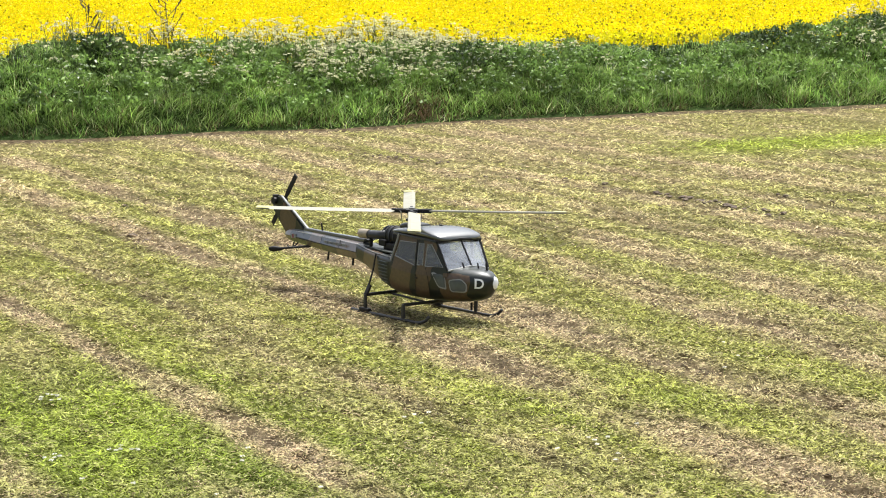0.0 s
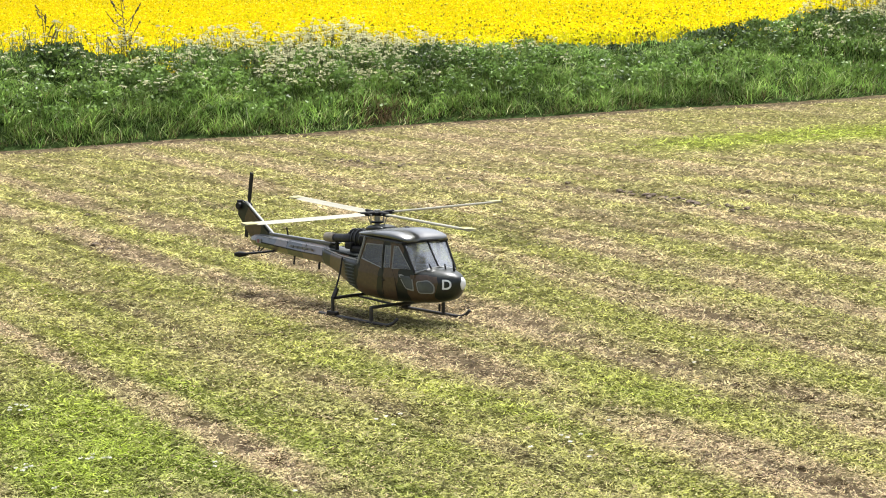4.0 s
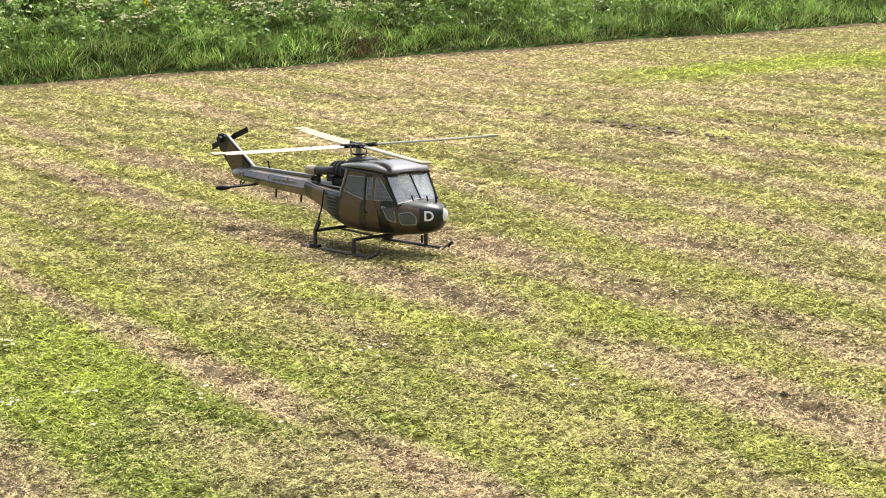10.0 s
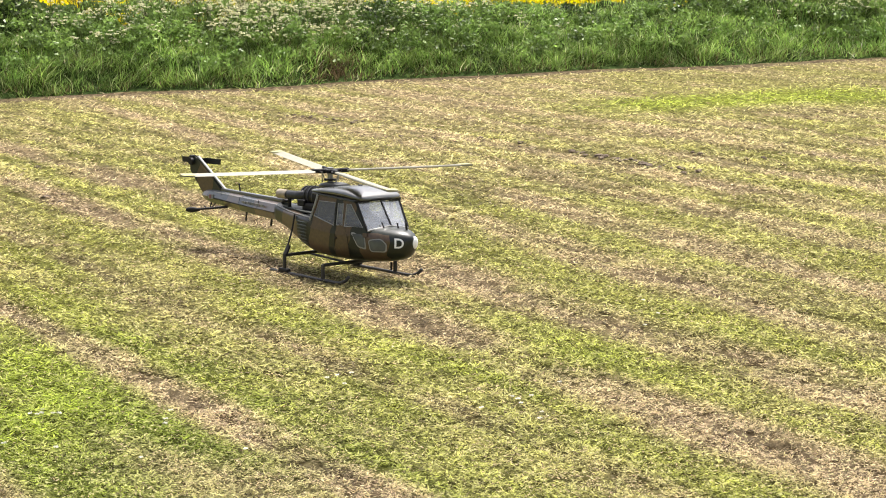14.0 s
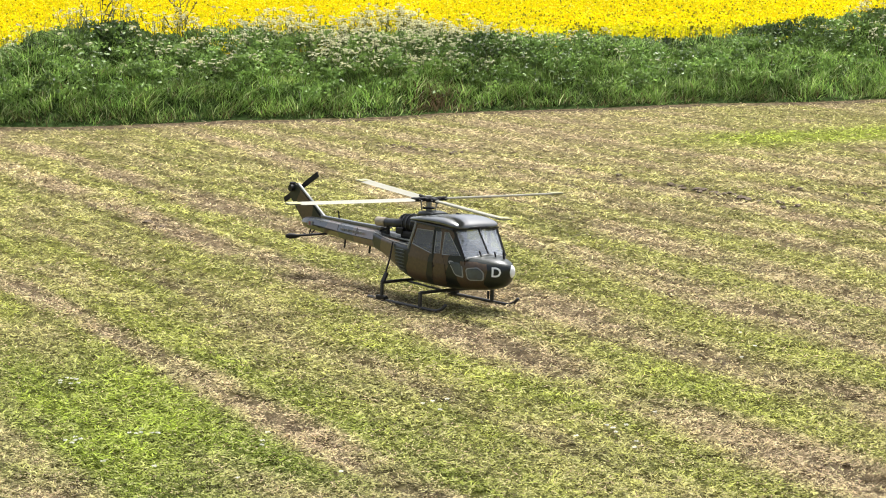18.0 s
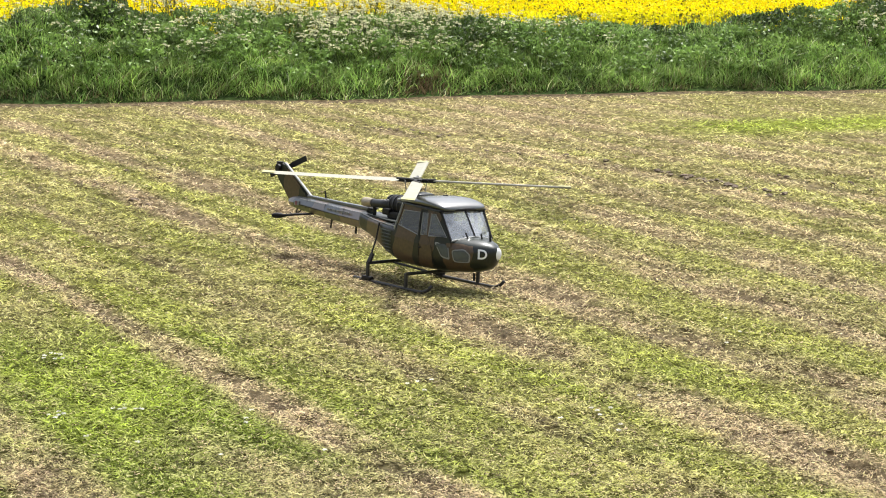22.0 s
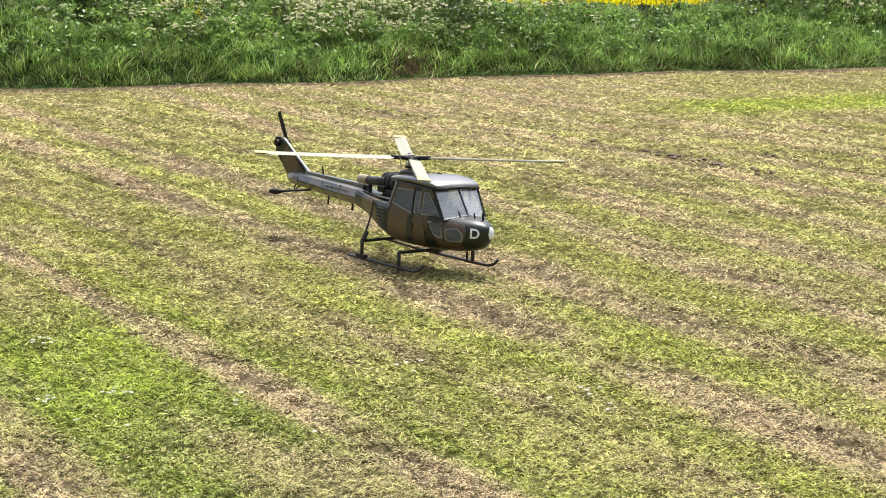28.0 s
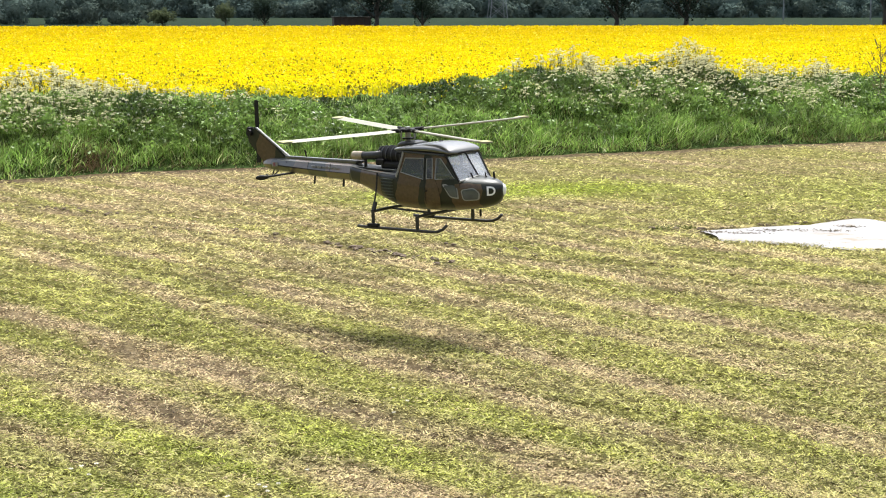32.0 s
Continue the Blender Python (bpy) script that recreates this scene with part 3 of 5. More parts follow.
def build_umbels():
    """White lacy flower heads on stems."""
    groups = ((-3.4, 0.9, 60, 0.30), (-1.9, 0.5, 70, 0.32), (-0.9, 0.42, 110, 0.34), (0.4, 0.5, 36, 0.12), (1.6, 0.8, 18, 0.05), (5.3, 0.25, 14, 0.20), (6.3, 0.40, 100, 0.34), (7.3, 0.5, 36, 0.2),
              (8.3, 0.32, 120, 0.42), (9.3, 0.28, 70, 0.30), (10.4, 0.35, 80, 0.25), (-5.5, 1.0, 12, 0.1))
    # lower plants that stand before the tall ones
    groups = [g + (0.80,) for g in groups] + [(-2.6, 0.8, 40, 0.10, 0.62), (-0.8, 0.55, 120, 0.22, 0.62), (0.3, 0.7, 50, 0.08, 0.62), (6.6, 0.6, 70, 0.2, 0.68), (8.0, 0.6, 70, 0.2, 0.68), (9.8, 0.6, 50, 0.15, 0.68)]
    C, H = [], []
    stems = []
    for cx, w, k, over, back in groups:
        px = np.random.normal(cx, w, k)
        ps = np.clip(np.random.normal(back, 0.24, k), 0.28, 1.1)
        lift = over * np.random.rand(k) ** 0.7 * np.interp(ps, (0.4, 0.8), (0.1, 1.0)) * np.exp(-(((px - cx) / (1.2 * w)) ** 2))
        pz = verge_top(px) * np.interp(ps, (0.28, 0.5, 0.8, 1.1), (0.72, 0.92, 1.06, 1.06)) * np.random.uniform(0.85, 1.08, k) + lift
        for i in range(k):
            for j in range(random.randint(4, 8)):
                x = px[i] + random.gauss(0, 0.055)
                y = edge_y(np.array(x)) + ps[i] * VERGE_DEPTH + random.gauss(0, 0.055)
                z = pz[i] - abs(random.gauss(0, 0.075))
                stems.append((x, float(y), z, px[i], pz[i] - random.uniform(0.12, 0.3)))
                r = random.uniform(0.012, 0.031)
                m = random.randint(10, 17)
                t = np.random.uniform(0, 2 * np.pi, m)
                q = np.sqrt(np.random.rand(m)) * r
                lean = random.uniform(-0.9, 0.2)
                C.append(np.stack([x + q * np.cos(t), y + q * np.sin(t), z + lean * q * np.sin(t) - 0.2 * q * q / r + 0.004 * np.random.rand(m)], 1))
                H.append(random.uniform(0.50, 0.85) * np.ones((m, 3)) * np.array([0.98, 0.95, 0.62]))
    C, H = np.concatenate(C), np.concatenate(H)
    a, b = two_axes(len(C), 0.5)
    size = np.random.uniform(0.006, 0.012, (len(C), 1))
    heads = quads(C, a * size, b * size, H)
    x, y, z, fx, fz = (np.array(v) for v in zip(*stems))
    n = len(x)
    hue = np.array([0.085, 0.10, 0.045]) * np.random.uniform(0.5, 1.3, (n, 1))
    # a thin stalk from the plant's stem to each head, and its main stem
    w = 0.0022
    foot, tip = np.stack([fx, y, fz], 1), np.stack([x, y, z], 1)
    side = np.array([w, 0.0, 0.0])
    stalk_v = np.stack([foot - side, foot + side, tip + side * 0.5, tip - side * 0.5], 1).reshape(-1, 3)
    o = (np.arange(n) * 4)[:, None]
    stalk = (stalk_v, np.concatenate([o + np.array([0, 1, 2]), o + np.array([0, 2, 3])]), np.repeat(hue, 4, 0))
    st = blades(fx, y, fz - 0.32, np.full(n, 0.34), np.full(n, 0.006), np.random.uniform(0, 0.04, n), hue, 0, 2)
    scatter_object("cow_parsley", [heads, stalk, st], PETAL, "cow parsley with lacy white flower heads on the verge", "wildflowers")


build_umbels()


# ---- the field of yellow rape ----
def build_crop():
    gx = spaced(-14, 26, 0.3, 160)
    gv = np.concatenate([np.arange(0, 22, 0.3), np.arange(22, 131, 2.0)])
    x, v, faces = grid_mesh(gx, gv)
    fade = np.clip(v / 60, 0, 1)
    y = (edge_y(np.clip(x, -20, 30)) + VERGE_DEPTH - 0.1) * (1 - fade) + 40 * fade + v
    z = 0.60 + 0.10 * (fbm(x * 1.3, y * 1.3, 71, 3) - 0.5) + np.where(v < 0.05, -0.6, 0) - 0.18 * np.exp(-v / 0.4)
    ob = mesh_object("rape_crop", np.stack([x, y, z], 1), faces, CROP, None, True)
    tagged(ob, "field of rape in full yellow flower", "crop", kind="structure")
    n = 210000
    u = np.random.rand(n)
    v = 0.5 + 128 * u**2.4
    x = np.random.uniform(-0.27, 0.53, n) * (26 + v) + np.random.uniform(-1, 1, n)
    fade = np.clip(v / 60, 0, 1)
    y = (edge_y(np.clip(x, -20, 30)) + VERGE_DEPTH) * (1 - fade) + 40 * fade + v
    size = (0.019 + 0.0004 * v)[:, None] * np.random.uniform(0.6, 1.5, (n, 1))
    c = np.stack([x, y, 0.62 + 0.12 * (fbm(x * 1.3, y * 1.3, 71, 3) - 0.5) + np.random.uniform(-0.10, 0.12, n) * np.interp(v, (0, 2.5, 30), (1.3, 1, 0.4)) + 0.10 * np.exp(-v / 0.5)], 1)
    a, b = two_axes(n, 0.8)
    hue = np.stack([np.interp(v, (0, 14, 70), (0.72, 0.70, 0.60)), np.interp(v, (0, 14, 70), (0.69, 0.635, 0.46)), 0 * v + 0.001], 1) * np.random.uniform(0.9, 1.08, (n, 1)) * (0.72 + 0.55 * fbm(x * 0.9, y * 0.5, 75, 4))[:, None]
    gap = fbm(x * np.interp(v, (0, 15), (6.5, 2.5)), y * np.interp(v, (0, 15), (4, 0.7)), 77, 2)
    dark = np.random.rand(n, 1) < (np.interp(v, (0, 8, 22, 60), (0.95, 0.75, 0.25, 0.04)) * np.clip(5 * (0.45 - gap), 0.03, 1))[:, None]
    hue = np.where(dark, np.array([0.17, 0.165, 0.012]) * np.random.uniform(0.5, 1.4, (n, 1)) * np.interp(v, (0, 40), (1, 1.8))[:, None], hue)
    scatter_object("rape_flowers", [quads(c, a * size, b * size, hue)], PETAL, "bright yellow rape flowers with green stalks between", "flowers")


build_crop()


# ---- the model helicopter: x ahead, y to its left, z up, base between the skids under the rotor ----
from mathutils.bvhtree import BVHTree

REST = pose(-0.176, 10.276, -0.010, -2.47, 0, -51)
DARK_GREEN, EARTH = (0.007, 0.010, 0.007), (0.080, 0.050, 0.026)


def camouflage():
    m = Mat("camouflage_paint", 0.42, 0, 0.3)
    m.b.inputs["Coat Weight"].default_value, m.b.inputs["Coat Roughness"].default_value, m.b.inputs["Coat IOR"].default_value = 0.45, 0.24, 1.5
    co = m.coords()
    sep = m.t.nodes.new("ShaderNodeSeparateXYZ")
    m.link(co, sep.inputs[0])
    wob = m.math("MULTIPLY", m.math("SUBTRACT", m.noise(6, 2, 0.5, co), 0.5), 0.13)
    lean = m.math("MULTIPLY", m.math("SUBTRACT", sep.outputs[2], 0.2), -0.16)
    s = m.math("ADD", m.math("ADD", sep.outputs[0], wob), lean)
    f = m.math("MULTIPLY", m.math("ADD", s, 1.35), 0.4926)
    bands = ((-1.35, 0), (-1.20, 1), (-1.07, 0), (-0.89, 1), (-0.76, 0), (-0.61, 1), (-0.41, 0), (-0.30, 1), (-0.10, 0), (0.035, 1), (0.19, 0), (0.25, 1), (0.345, 0), (0.42, 1), (0.565, 0))
    low = m.ramp(f, [((x + 1.35) * 0.4926, EARTH if k else DARK_GREEN) for x, k in bands], True)
    nose_top = m.math("MULTIPLY", m.math("GREATER_THAN", m.math("ADD", sep.outputs[2], m.math("MULTIPLY", wob, 0.25)), 0.264), m.math("GREATER_THAN", sep.outputs[0], 0.44))
    low = m.mix(nose_top, low, tuple(1.6 * c for c in DARK_GREEN))
    worn = m.ramp(m.noise(60, 5, 0.6, co), [(0.3, (0.75, 0.75, 0.75)), (0.7, (1.25, 1.25, 1.25))])
    m.color(m.mix(1.0, low, worn, "MULTIPLY"))
    m.rough(m.math("ADD", m.math("MULTIPLY", m.noise(30, 4, 0.6, co), 0.3), 0.28))
    return m.m


CAMO = camouflage()
CAMO_GLOSS = camouflage()
CAMO_GLOSS.name = "camouflage_gloss"
c_ = CAMO_GLOSS.node_tree.nodes["Principled BSDF"]
c_.inputs["Coat Weight"].default_value, c_.inputs["Coat Roughness"].default_value = 1.0, 0.2
c_.inputs["Coat IOR"].default_value = 1.8
c_.inputs["Specular IOR Level"].default_value = 0.8
GREENPAINT = plain("dark_green_paint", (0.016, 0.018, 0.015), 0.35, 0.0, 0.3, 40)
BLACK = plain("black_metal", (0.010, 0.009, 0.008), 0.55, 0.0, 0.4, 60, 0.0, 0.25)
STEEL = plain("grey_steel", (0.30, 0.29, 0.27), 0.38, 0.8, 0.2, 50)
SKID = plain("skid_tube_paint", (0.030, 0.028, 0.025), 0.42, 0.2, 0.4, 60, 0.0, 0.5)
BLADE = plain("rotor_blade_paint", (0.26, 0.245, 0.175), 0.45, 0.0, 0.06, 20)
TIP = plain("yellow_tip_paint", (0.34, 0.31, 0.11), 0.5, 0.0, 0.08, 30)
WHITE = plain("white_paint", (0.82, 0.82, 0.80), 0.5, 0.0, 0.05, 30)
ROOF = plain("roof_paint", (0.030, 0.032, 0.024), 0.35, 0.0, 0.6, 7)
r_ = ROOF.node_tree.nodes["Principled BSDF"]
r_.inputs["Coat Weight"].default_value, r_.inputs["Coat Roughness"].default_value = 1.0, 0.2
r_.inputs["Coat IOR"].default_value = 1.8
TRIM = plain("grey_window_trim", (0.24, 0.24, 0.225), 0.5, 0.0, 0.2, 40)
FLASH = plain("dull_red_paint", (0.22, 0.07, 0.08), 0.5)
DIMMARK = plain("faded_marking", (0.16, 0.16, 0.15), 0.5, 0.0, 0.5, 90)
CABIN = plain("seat_cloth", (0.10, 0.10, 0.105), 0.8, 0.0, 0.3, 40)


def glazing(name, painted_sheen, tint, shine_least):
    """Clear acrylic with a diffuse white veil that paints the sky's reflection."""
    m = Mat(name, 0.05, 0, 0.5)
    clear = m.t.nodes.new("ShaderNodeBsdfTransparent")
    clear.inputs[0].default_value = (*tint, 1)
    shine = m.t.nodes.new("ShaderNodeBsdfGlossy")
    shine.inputs["Roughness"].default_value = 0.04
    facing = m.t.nodes.new("ShaderNodeLayerWeight").outputs["Facing"]
    glass = m.t.nodes.new("ShaderNodeMixShader")
    m.link(m.math("ADD", m.math("MULTIPLY", m.math("POWER", facing, 4.0), 0.5), shine_least), glass.inputs[0])
    m.link(clear.outputs[0], glass.inputs[1])
    m.link(shine.outputs[0], glass.inputs[2])
    d = m.t.nodes.new("ShaderNodeBsdfDiffuse")
    d.inputs[0].default_value = (0.75, 0.78, 0.80, 1)
    mx = m.t.nodes.new("ShaderNodeMixShader")
    m.link(m.math("ADD", m.math("MULTIPLY", m.noise(9, 2), painted_sheen * 0.8), painted_sheen * 0.6), mx.inputs[0])
    m.link(glass.outputs[0], mx.inputs[1])
    m.link(d.outputs[0], mx.inputs[2])
    m.link(mx.outputs[0], m.t.nodes["Material Output"].inputs[0])
    return m.m


SCREEN_GLASS, SIDE_GLASS = glazing("windscreen_acrylic", 0.12, (0.92, 0.93, 0.93), 0.20), glazing("side_acrylic", 0.045, (0.86, 0.89, 0.91), 0.11)


# shapes
def loft(sections, n=28, cap=True):
    """A skin over rings (x, bottom, top, half width, squareness)."""
    bm = bmesh.new()
    rings = []
    for x, zb, zt, hw, p in sections:
        ring = []
        for i in range(n):
            a = 2 * math.pi * i / n
            c, s = math.cos(a), math.sin(a)
            ring.append(bm.verts.new((x, hw * math.copysign(abs(c) ** (2 / p), c), (zb + zt) / 2 + (zt - zb) / 2 * math.copysign(abs(s) ** (2 / p), s))))
        rings.append(ring)
    for a, b in zip(rings, rings[1:]):
        for i in range(n):
            bm.faces.new((a[i], a[(i + 1) % n], b[(i + 1) % n], b[i]))
    if cap:
        bm.faces.new(rings[0])
        bm.faces.new(rings[-1])
    return bm


def smoothed(sections, per=4):
    """Sections filled in along a smooth curve."""
    s = np.array(sections)
    out = []
    for i in range(len(s) - 1):
        p0, p1, p2, p3 = s[max(i - 1, 0)], s[i], s[i + 1], s[min(i + 2, len(s) - 1)]
        for k in range(per):
            t = k / per
            out.append(0.5 * (2 * p1 + (p2 - p0) * t + (2 * p0 - 5 * p1 + 4 * p2 - p3) * t * t + (3 * p1 - p0 - 3 * p2 + p3) * t**3))
    return [tuple(v) for v in out] + [tuple(s[-1])]


def tube(points, r, n=10, bm=None, taper=None):
    bm = bm or bmesh.new()
    pts = [Vector(p) for p in points]
    rings = []
    for i, p in enumerate(pts):
        d = (pts[min(i + 1, len(pts) - 1)] - pts[max(i - 1, 0)]).normalized()
        u = d.cross(Vector((0, 0, 1)) if abs(d.z) < 0.9 else Vector((1, 0, 0))).normalized()
        v = d.cross(u)
        rr = r if taper is None else taper[i]
        rings.append([bm.verts.new(p + rr * (math.cos(2 * math.pi * k / n) * u + math.sin(2 * math.pi * k / n) * v)) for k in range(n)])
    for a, b in zip(rings, rings[1:]):
        for k in range(n):
            bm.faces.new((a[k], a[(k + 1) % n], b[(k + 1) % n], b[k]))
    bm.faces.new(rings[0])
    bm.faces.new(rings[-1])
    return bm


def block(c, s, bevel=0.0, bm=None):
    bm = bm or bmesh.new()
    vs = bmesh.ops.create_cube(bm, size=1, matrix=Matrix.Translation(c) @ Matrix.Diagonal((*s, 1)))["verts"]
    if bevel:
        es = list({e for v in vs for e in v.link_edges})
        bmesh.ops.bevel(bm, geom=es, offset=bevel, segments=2, affect="EDGES", profile=0.6)
    return bm


def bar(p, q, w, d, bm=None):
    """A flat bar from p to q."""
    p, q = Vector(p), Vector(q)
    ax = (q - p).normalized()
    u = ax.cross(Vector((0, 1, 0)) if abs(ax.y) < 0.9 else Vector((1, 0, 0))).normalized()
    v = ax.cross(u)
    m = Matrix((u, v, ax)).transposed().to_4x4()
    m.translation = (p + q) / 2
    bm = bm or bmesh.new()
    vs = bmesh.ops.create_cube(bm, size=1, matrix=m @ Matrix.Diagonal((w, d, (q - p).length, 1)))["verts"]
    bmesh.ops.bevel(bm, geom=list({e for x in vs for e in x.link_edges}), offset=min(w, d) * 0.25, segments=1, affect="EDGES")
    return bm


def plate(outline, thick, axis=1, at=0.0, bevel=0.0):
    """A flat plate with a straight-edged outline in the plane across the axis."""
    bm = bmesh.new()
    order = {1: lambda a, b, c: (a, c, b), 2: lambda a, b, c: (a, b, c), 0: lambda a, b, c: (c, a, b)}[axis]
    lo = [bm.verts.new(order(a, b, at - thick / 2)) for a, b in outline]
    hi = [bm.verts.new(order(a, b, at + thick / 2)) for a, b in outline]
    bm.faces.new(lo)
    bm.faces.new(hi)
    k = len(outline)
    for i in range(k):
        bm.faces.new((lo[i], lo[(i + 1) % k], hi[(i + 1) % k], hi[i]))
    if bevel:
        bmesh.ops.recalc_face_normals(bm, faces=bm.faces[:])
        bmesh.ops.bevel(bm, geom=bm.edges[:], offset=bevel, segments=2, affect="EDGES")
    return bm


def pod(sections, n=40):
    """A skin over rings (x, bottom, waist, top, half width, squareness below and above the waist)."""
    bm = bmesh.new()
    rings = []
    for x, zb, zw, zt, hw, pl, pu in sections:
        ring = []
        for i in range(n):
            a = 2 * math.pi * i / n
            c, s = math.cos(a), math.sin(a)
            p, reach = (pu, zt - zw) if s >= 0 else (pl, zw - zb)
            ring.append(bm.verts.new((x, hw * math.copysign(abs(c) ** (2 / p), c), zw + reach * math.copysign(abs(s) ** (2 / p), s))))
        rings.append(ring)
    for a, b in zip(rings, rings[1:]):
        for i in range(n):
            bm.faces.new((a[i], a[(i + 1) % n], b[(i + 1) % n], b[i]))
    bm.faces.new(rings[0])
    bm.faces.new(rings[-1])
    return bm


HULL = smoothed(((0.655, 0.212, 0.230, 0.246, 0.010, 2, 2), (0.650, 0.190, 0.229, 0.257, 0.024, 2, 2), (0.640, 0.170, 0.228, 0.266, 0.041, 2.05, 2), (0.620, 0.152, 0.228, 0.277, 0.0635, 2.15, 2.1),
                 (0.590, 0.139, 0.228, 0.286, 0.085, 2.3, 2.2), (0.545, 0.127, 0.228, 0.292, 0.107, 2.4, 2.3), (0.48, 0.117, 0.230, 0.295, 0.130, 2.6, 2.8), (0.40, 0.110, 0.233, 0.298, 0.148, 2.8, 4),
                 (0.30, 0.105, 0.236, 0.300, 0.161, 3.0, 5), (0.20, 0.103, 0.238, 0.303, 0.165, 3.1, 6), (0.05, 0.107, 0.240, 0.308, 0.165, 3.1, 6), (-0.04, 0.128, 0.245, 0.308, 0.155, 3, 6),
                 (-0.12, 0.150, 0.250, 0.309, 0.136, 2.8, 6), (-0.20, 0.176, 0.255, 0.311, 0.113, 2.6, 6), (-0.30, 0.205, 0.262, 0.316, 0.086, 2.4, 5), (-0.39, 0.222, 0.270, 0.328, 0.066, 2.3, 4)))
BOOM = smoothed(((-0.38, 0.224, 0.332, 0.064, 2.3), (-0.60, 0.232, 0.336, 0.055, 2.3), (-0.80, 0.245, 0.340, 0.046, 2.2), (-1.00, 0.258, 0.343, 0.037, 2.1), (-1.09, 0.268, 0.335, 0.029, 2), (-1.135, 0.288, 0.315, 0.012, 2)), 3)


def decal(hull_tree, outline, frame_m, lift=0.0025, reach=0.4):
    """A thin patch with the outline (in the frame's own x, y), laid on the hull along the frame's -z."""
    bm = bmesh.new()
    n = len(outline)
    cx, cy = sum(a for a, _ in outline) / n, sum(b for _, b in outline) / n
    way = -(frame_m.to_3x3() @ Vector((0, 0, 1)))

    def lay(a, b):
        o = frame_m @ Vector((a, b, reach))
        hit, normal, _, _ = hull_tree.ray_cast(o, way)
        return (hit - way * lift) if hit else frame_m @ Vector((a, b, 0))

    rings = []
    for f in (1.0, 0.66, 0.33):
        rings.append([bm.verts.new(lay(cx + (a - cx) * f, cy + (b - cy) * f)) for a, b in outline])
    mid = bm.verts.new(lay(cx, cy))
    for p, q in zip(rings, rings[1:]):
        for i in range(n):
            bm.faces.new((p[i], p[(i + 1) % n], q[(i + 1) % n], q[i]))
    for i in range(n):
        bm.faces.new((rings[-1][i], rings[-1][(i + 1) % n], mid))
    return bm


def rounded(pts, r, k=4):
    """An outline with its corners rounded."""
    out = []
    n = len(pts)
    for i in range(n):
        p, a, b = Vector(pts[i]), Vector(pts[i - 1]), Vector(pts[(i + 1) % n])
        u, v = (a - p), (b - p)
        ru, rv = min(r, u.length * 0.45), min(r, v.length * 0.45)
        s, e = p + u.normalized() * ru, p + v.normalized() * rv
        for j in range(k + 1):
            t = j / k
            w = s * (1 - t) ** 2 + p * 2 * t * (1 - t) + e * t * t
            out.append((w.x, w.y))
    return out


STARBOARD = Matrix(((1, 0, 0, 0), (0, 0, -1, 0), (0, 1, 0, 0), (0, 0, 0, 1)))  # x ahead, y up, z to the right
PORT = Matrix(((1, 0, 0, 0), (0, 0, 1, 0), (0, 1, 0, 0), (0, 0, 0, 1)))


def side_y(x, z):
    """How far out the cabin's side stands."""
    y = 0.1645 * math.sqrt(1 - ((max(x, 0.2) - 0.2) / 0.455) ** 2) - 0.10 * max(z - 0.29, -0.04)
    return y


def cabin_side(s):
    """The wall of the cabin with its window openings; s: -1 starboard, 1 port."""
    cols = [((0.040, 0.26), (0.050, 0.310), (0.085, 0.395), (0.095, 0.432)), ((0.070, 0.25), (0.078, 0.316), (0.108, 0.394), (0.115, 0.432)),
            ((0.240, 0.24), (0.240, 0.284), (0.240, 0.397), (0.240, 0.430)), ((0.262, 0.24), (0.262, 0.288), (0.262, 0.398), (0.262, 0.430)),
            ((0.303, 0.24), (0.303, 0.290), (0.300, 0.399), (0.300, 0.428)), ((0.320, 0.24), (0.320, 0.287), (0.325, 0.399), (0.325, 0.427)),
            ((0.445, 0.24), (0.440, 0.292), (0.352, 0.399), (0.347, 0.424)), ((0.470, 0.25), (0.466, 0.277), (0.386, 0.405), (0.380, 0.422))]
    bm = bmesh.new()
    v = [[bm.verts.new((x, s * side_y(x, z), z)) for x, z in c] for c in cols]
    panes = []
    for i in range(len(v) - 1):
        for j in range(3):
            q = (v[i][j], v[i + 1][j], v[i + 1][j + 1], v[i][j + 1])
            if j == 1 and i in (1, 3, 5):
                panes.append([tuple(w.co) for w in q])
            else:
                bm.faces.new(q)
    bmesh.ops.recalc_face_normals(bm, faces=bm.faces[:])
    bmesh.ops.solidify(bm, geom=bm.faces[:], thickness=0.006)
    return bm, panes


def pane_mesh(quad, thick=0.002):
    """A thin slab on four corners."""
    q = [Vector(p) for p in quad]
    n = (q[2] - q[0]).cross(q[3] - q[1]).normalized() * (thick / 2)
    bm = bmesh.new()
    a = [bm.verts.new(p - n) for p in q]
    b = [bm.verts.new(p + n) for p in q]
    bm.faces.new(a[::-1])
    bm.faces.new(b)
    for k in range(4):
        bm.faces.new((a[k], a[(k + 1) % 4], b[(k + 1) % 4], b[k]))
    return bm


def letter_mesh(text, size):
    cu = bpy.data.curves.new("letter", "FONT")
    cu.body, cu.size, cu.align_x, cu.align_y, cu.resolution_u = text, size, "CENTER", "CENTER", 4
    cu.offset = size * 0.02
    ob = new("letter", cu)
    me = bpy.data.meshes.new_from_object(ob.evaluated_get(bpy.context.evaluated_depsgraph_get()))
    bpy.data.objects.remove(ob)
    bm = bmesh.new()
    bm.from_mesh(me)
    bmesh.ops.triangulate(bm, faces=bm.faces[:])
    bmesh.ops.subdivide_edges(bm, edges=bm.edges[:], cuts=2, use_grid_fill=True)
    return bm


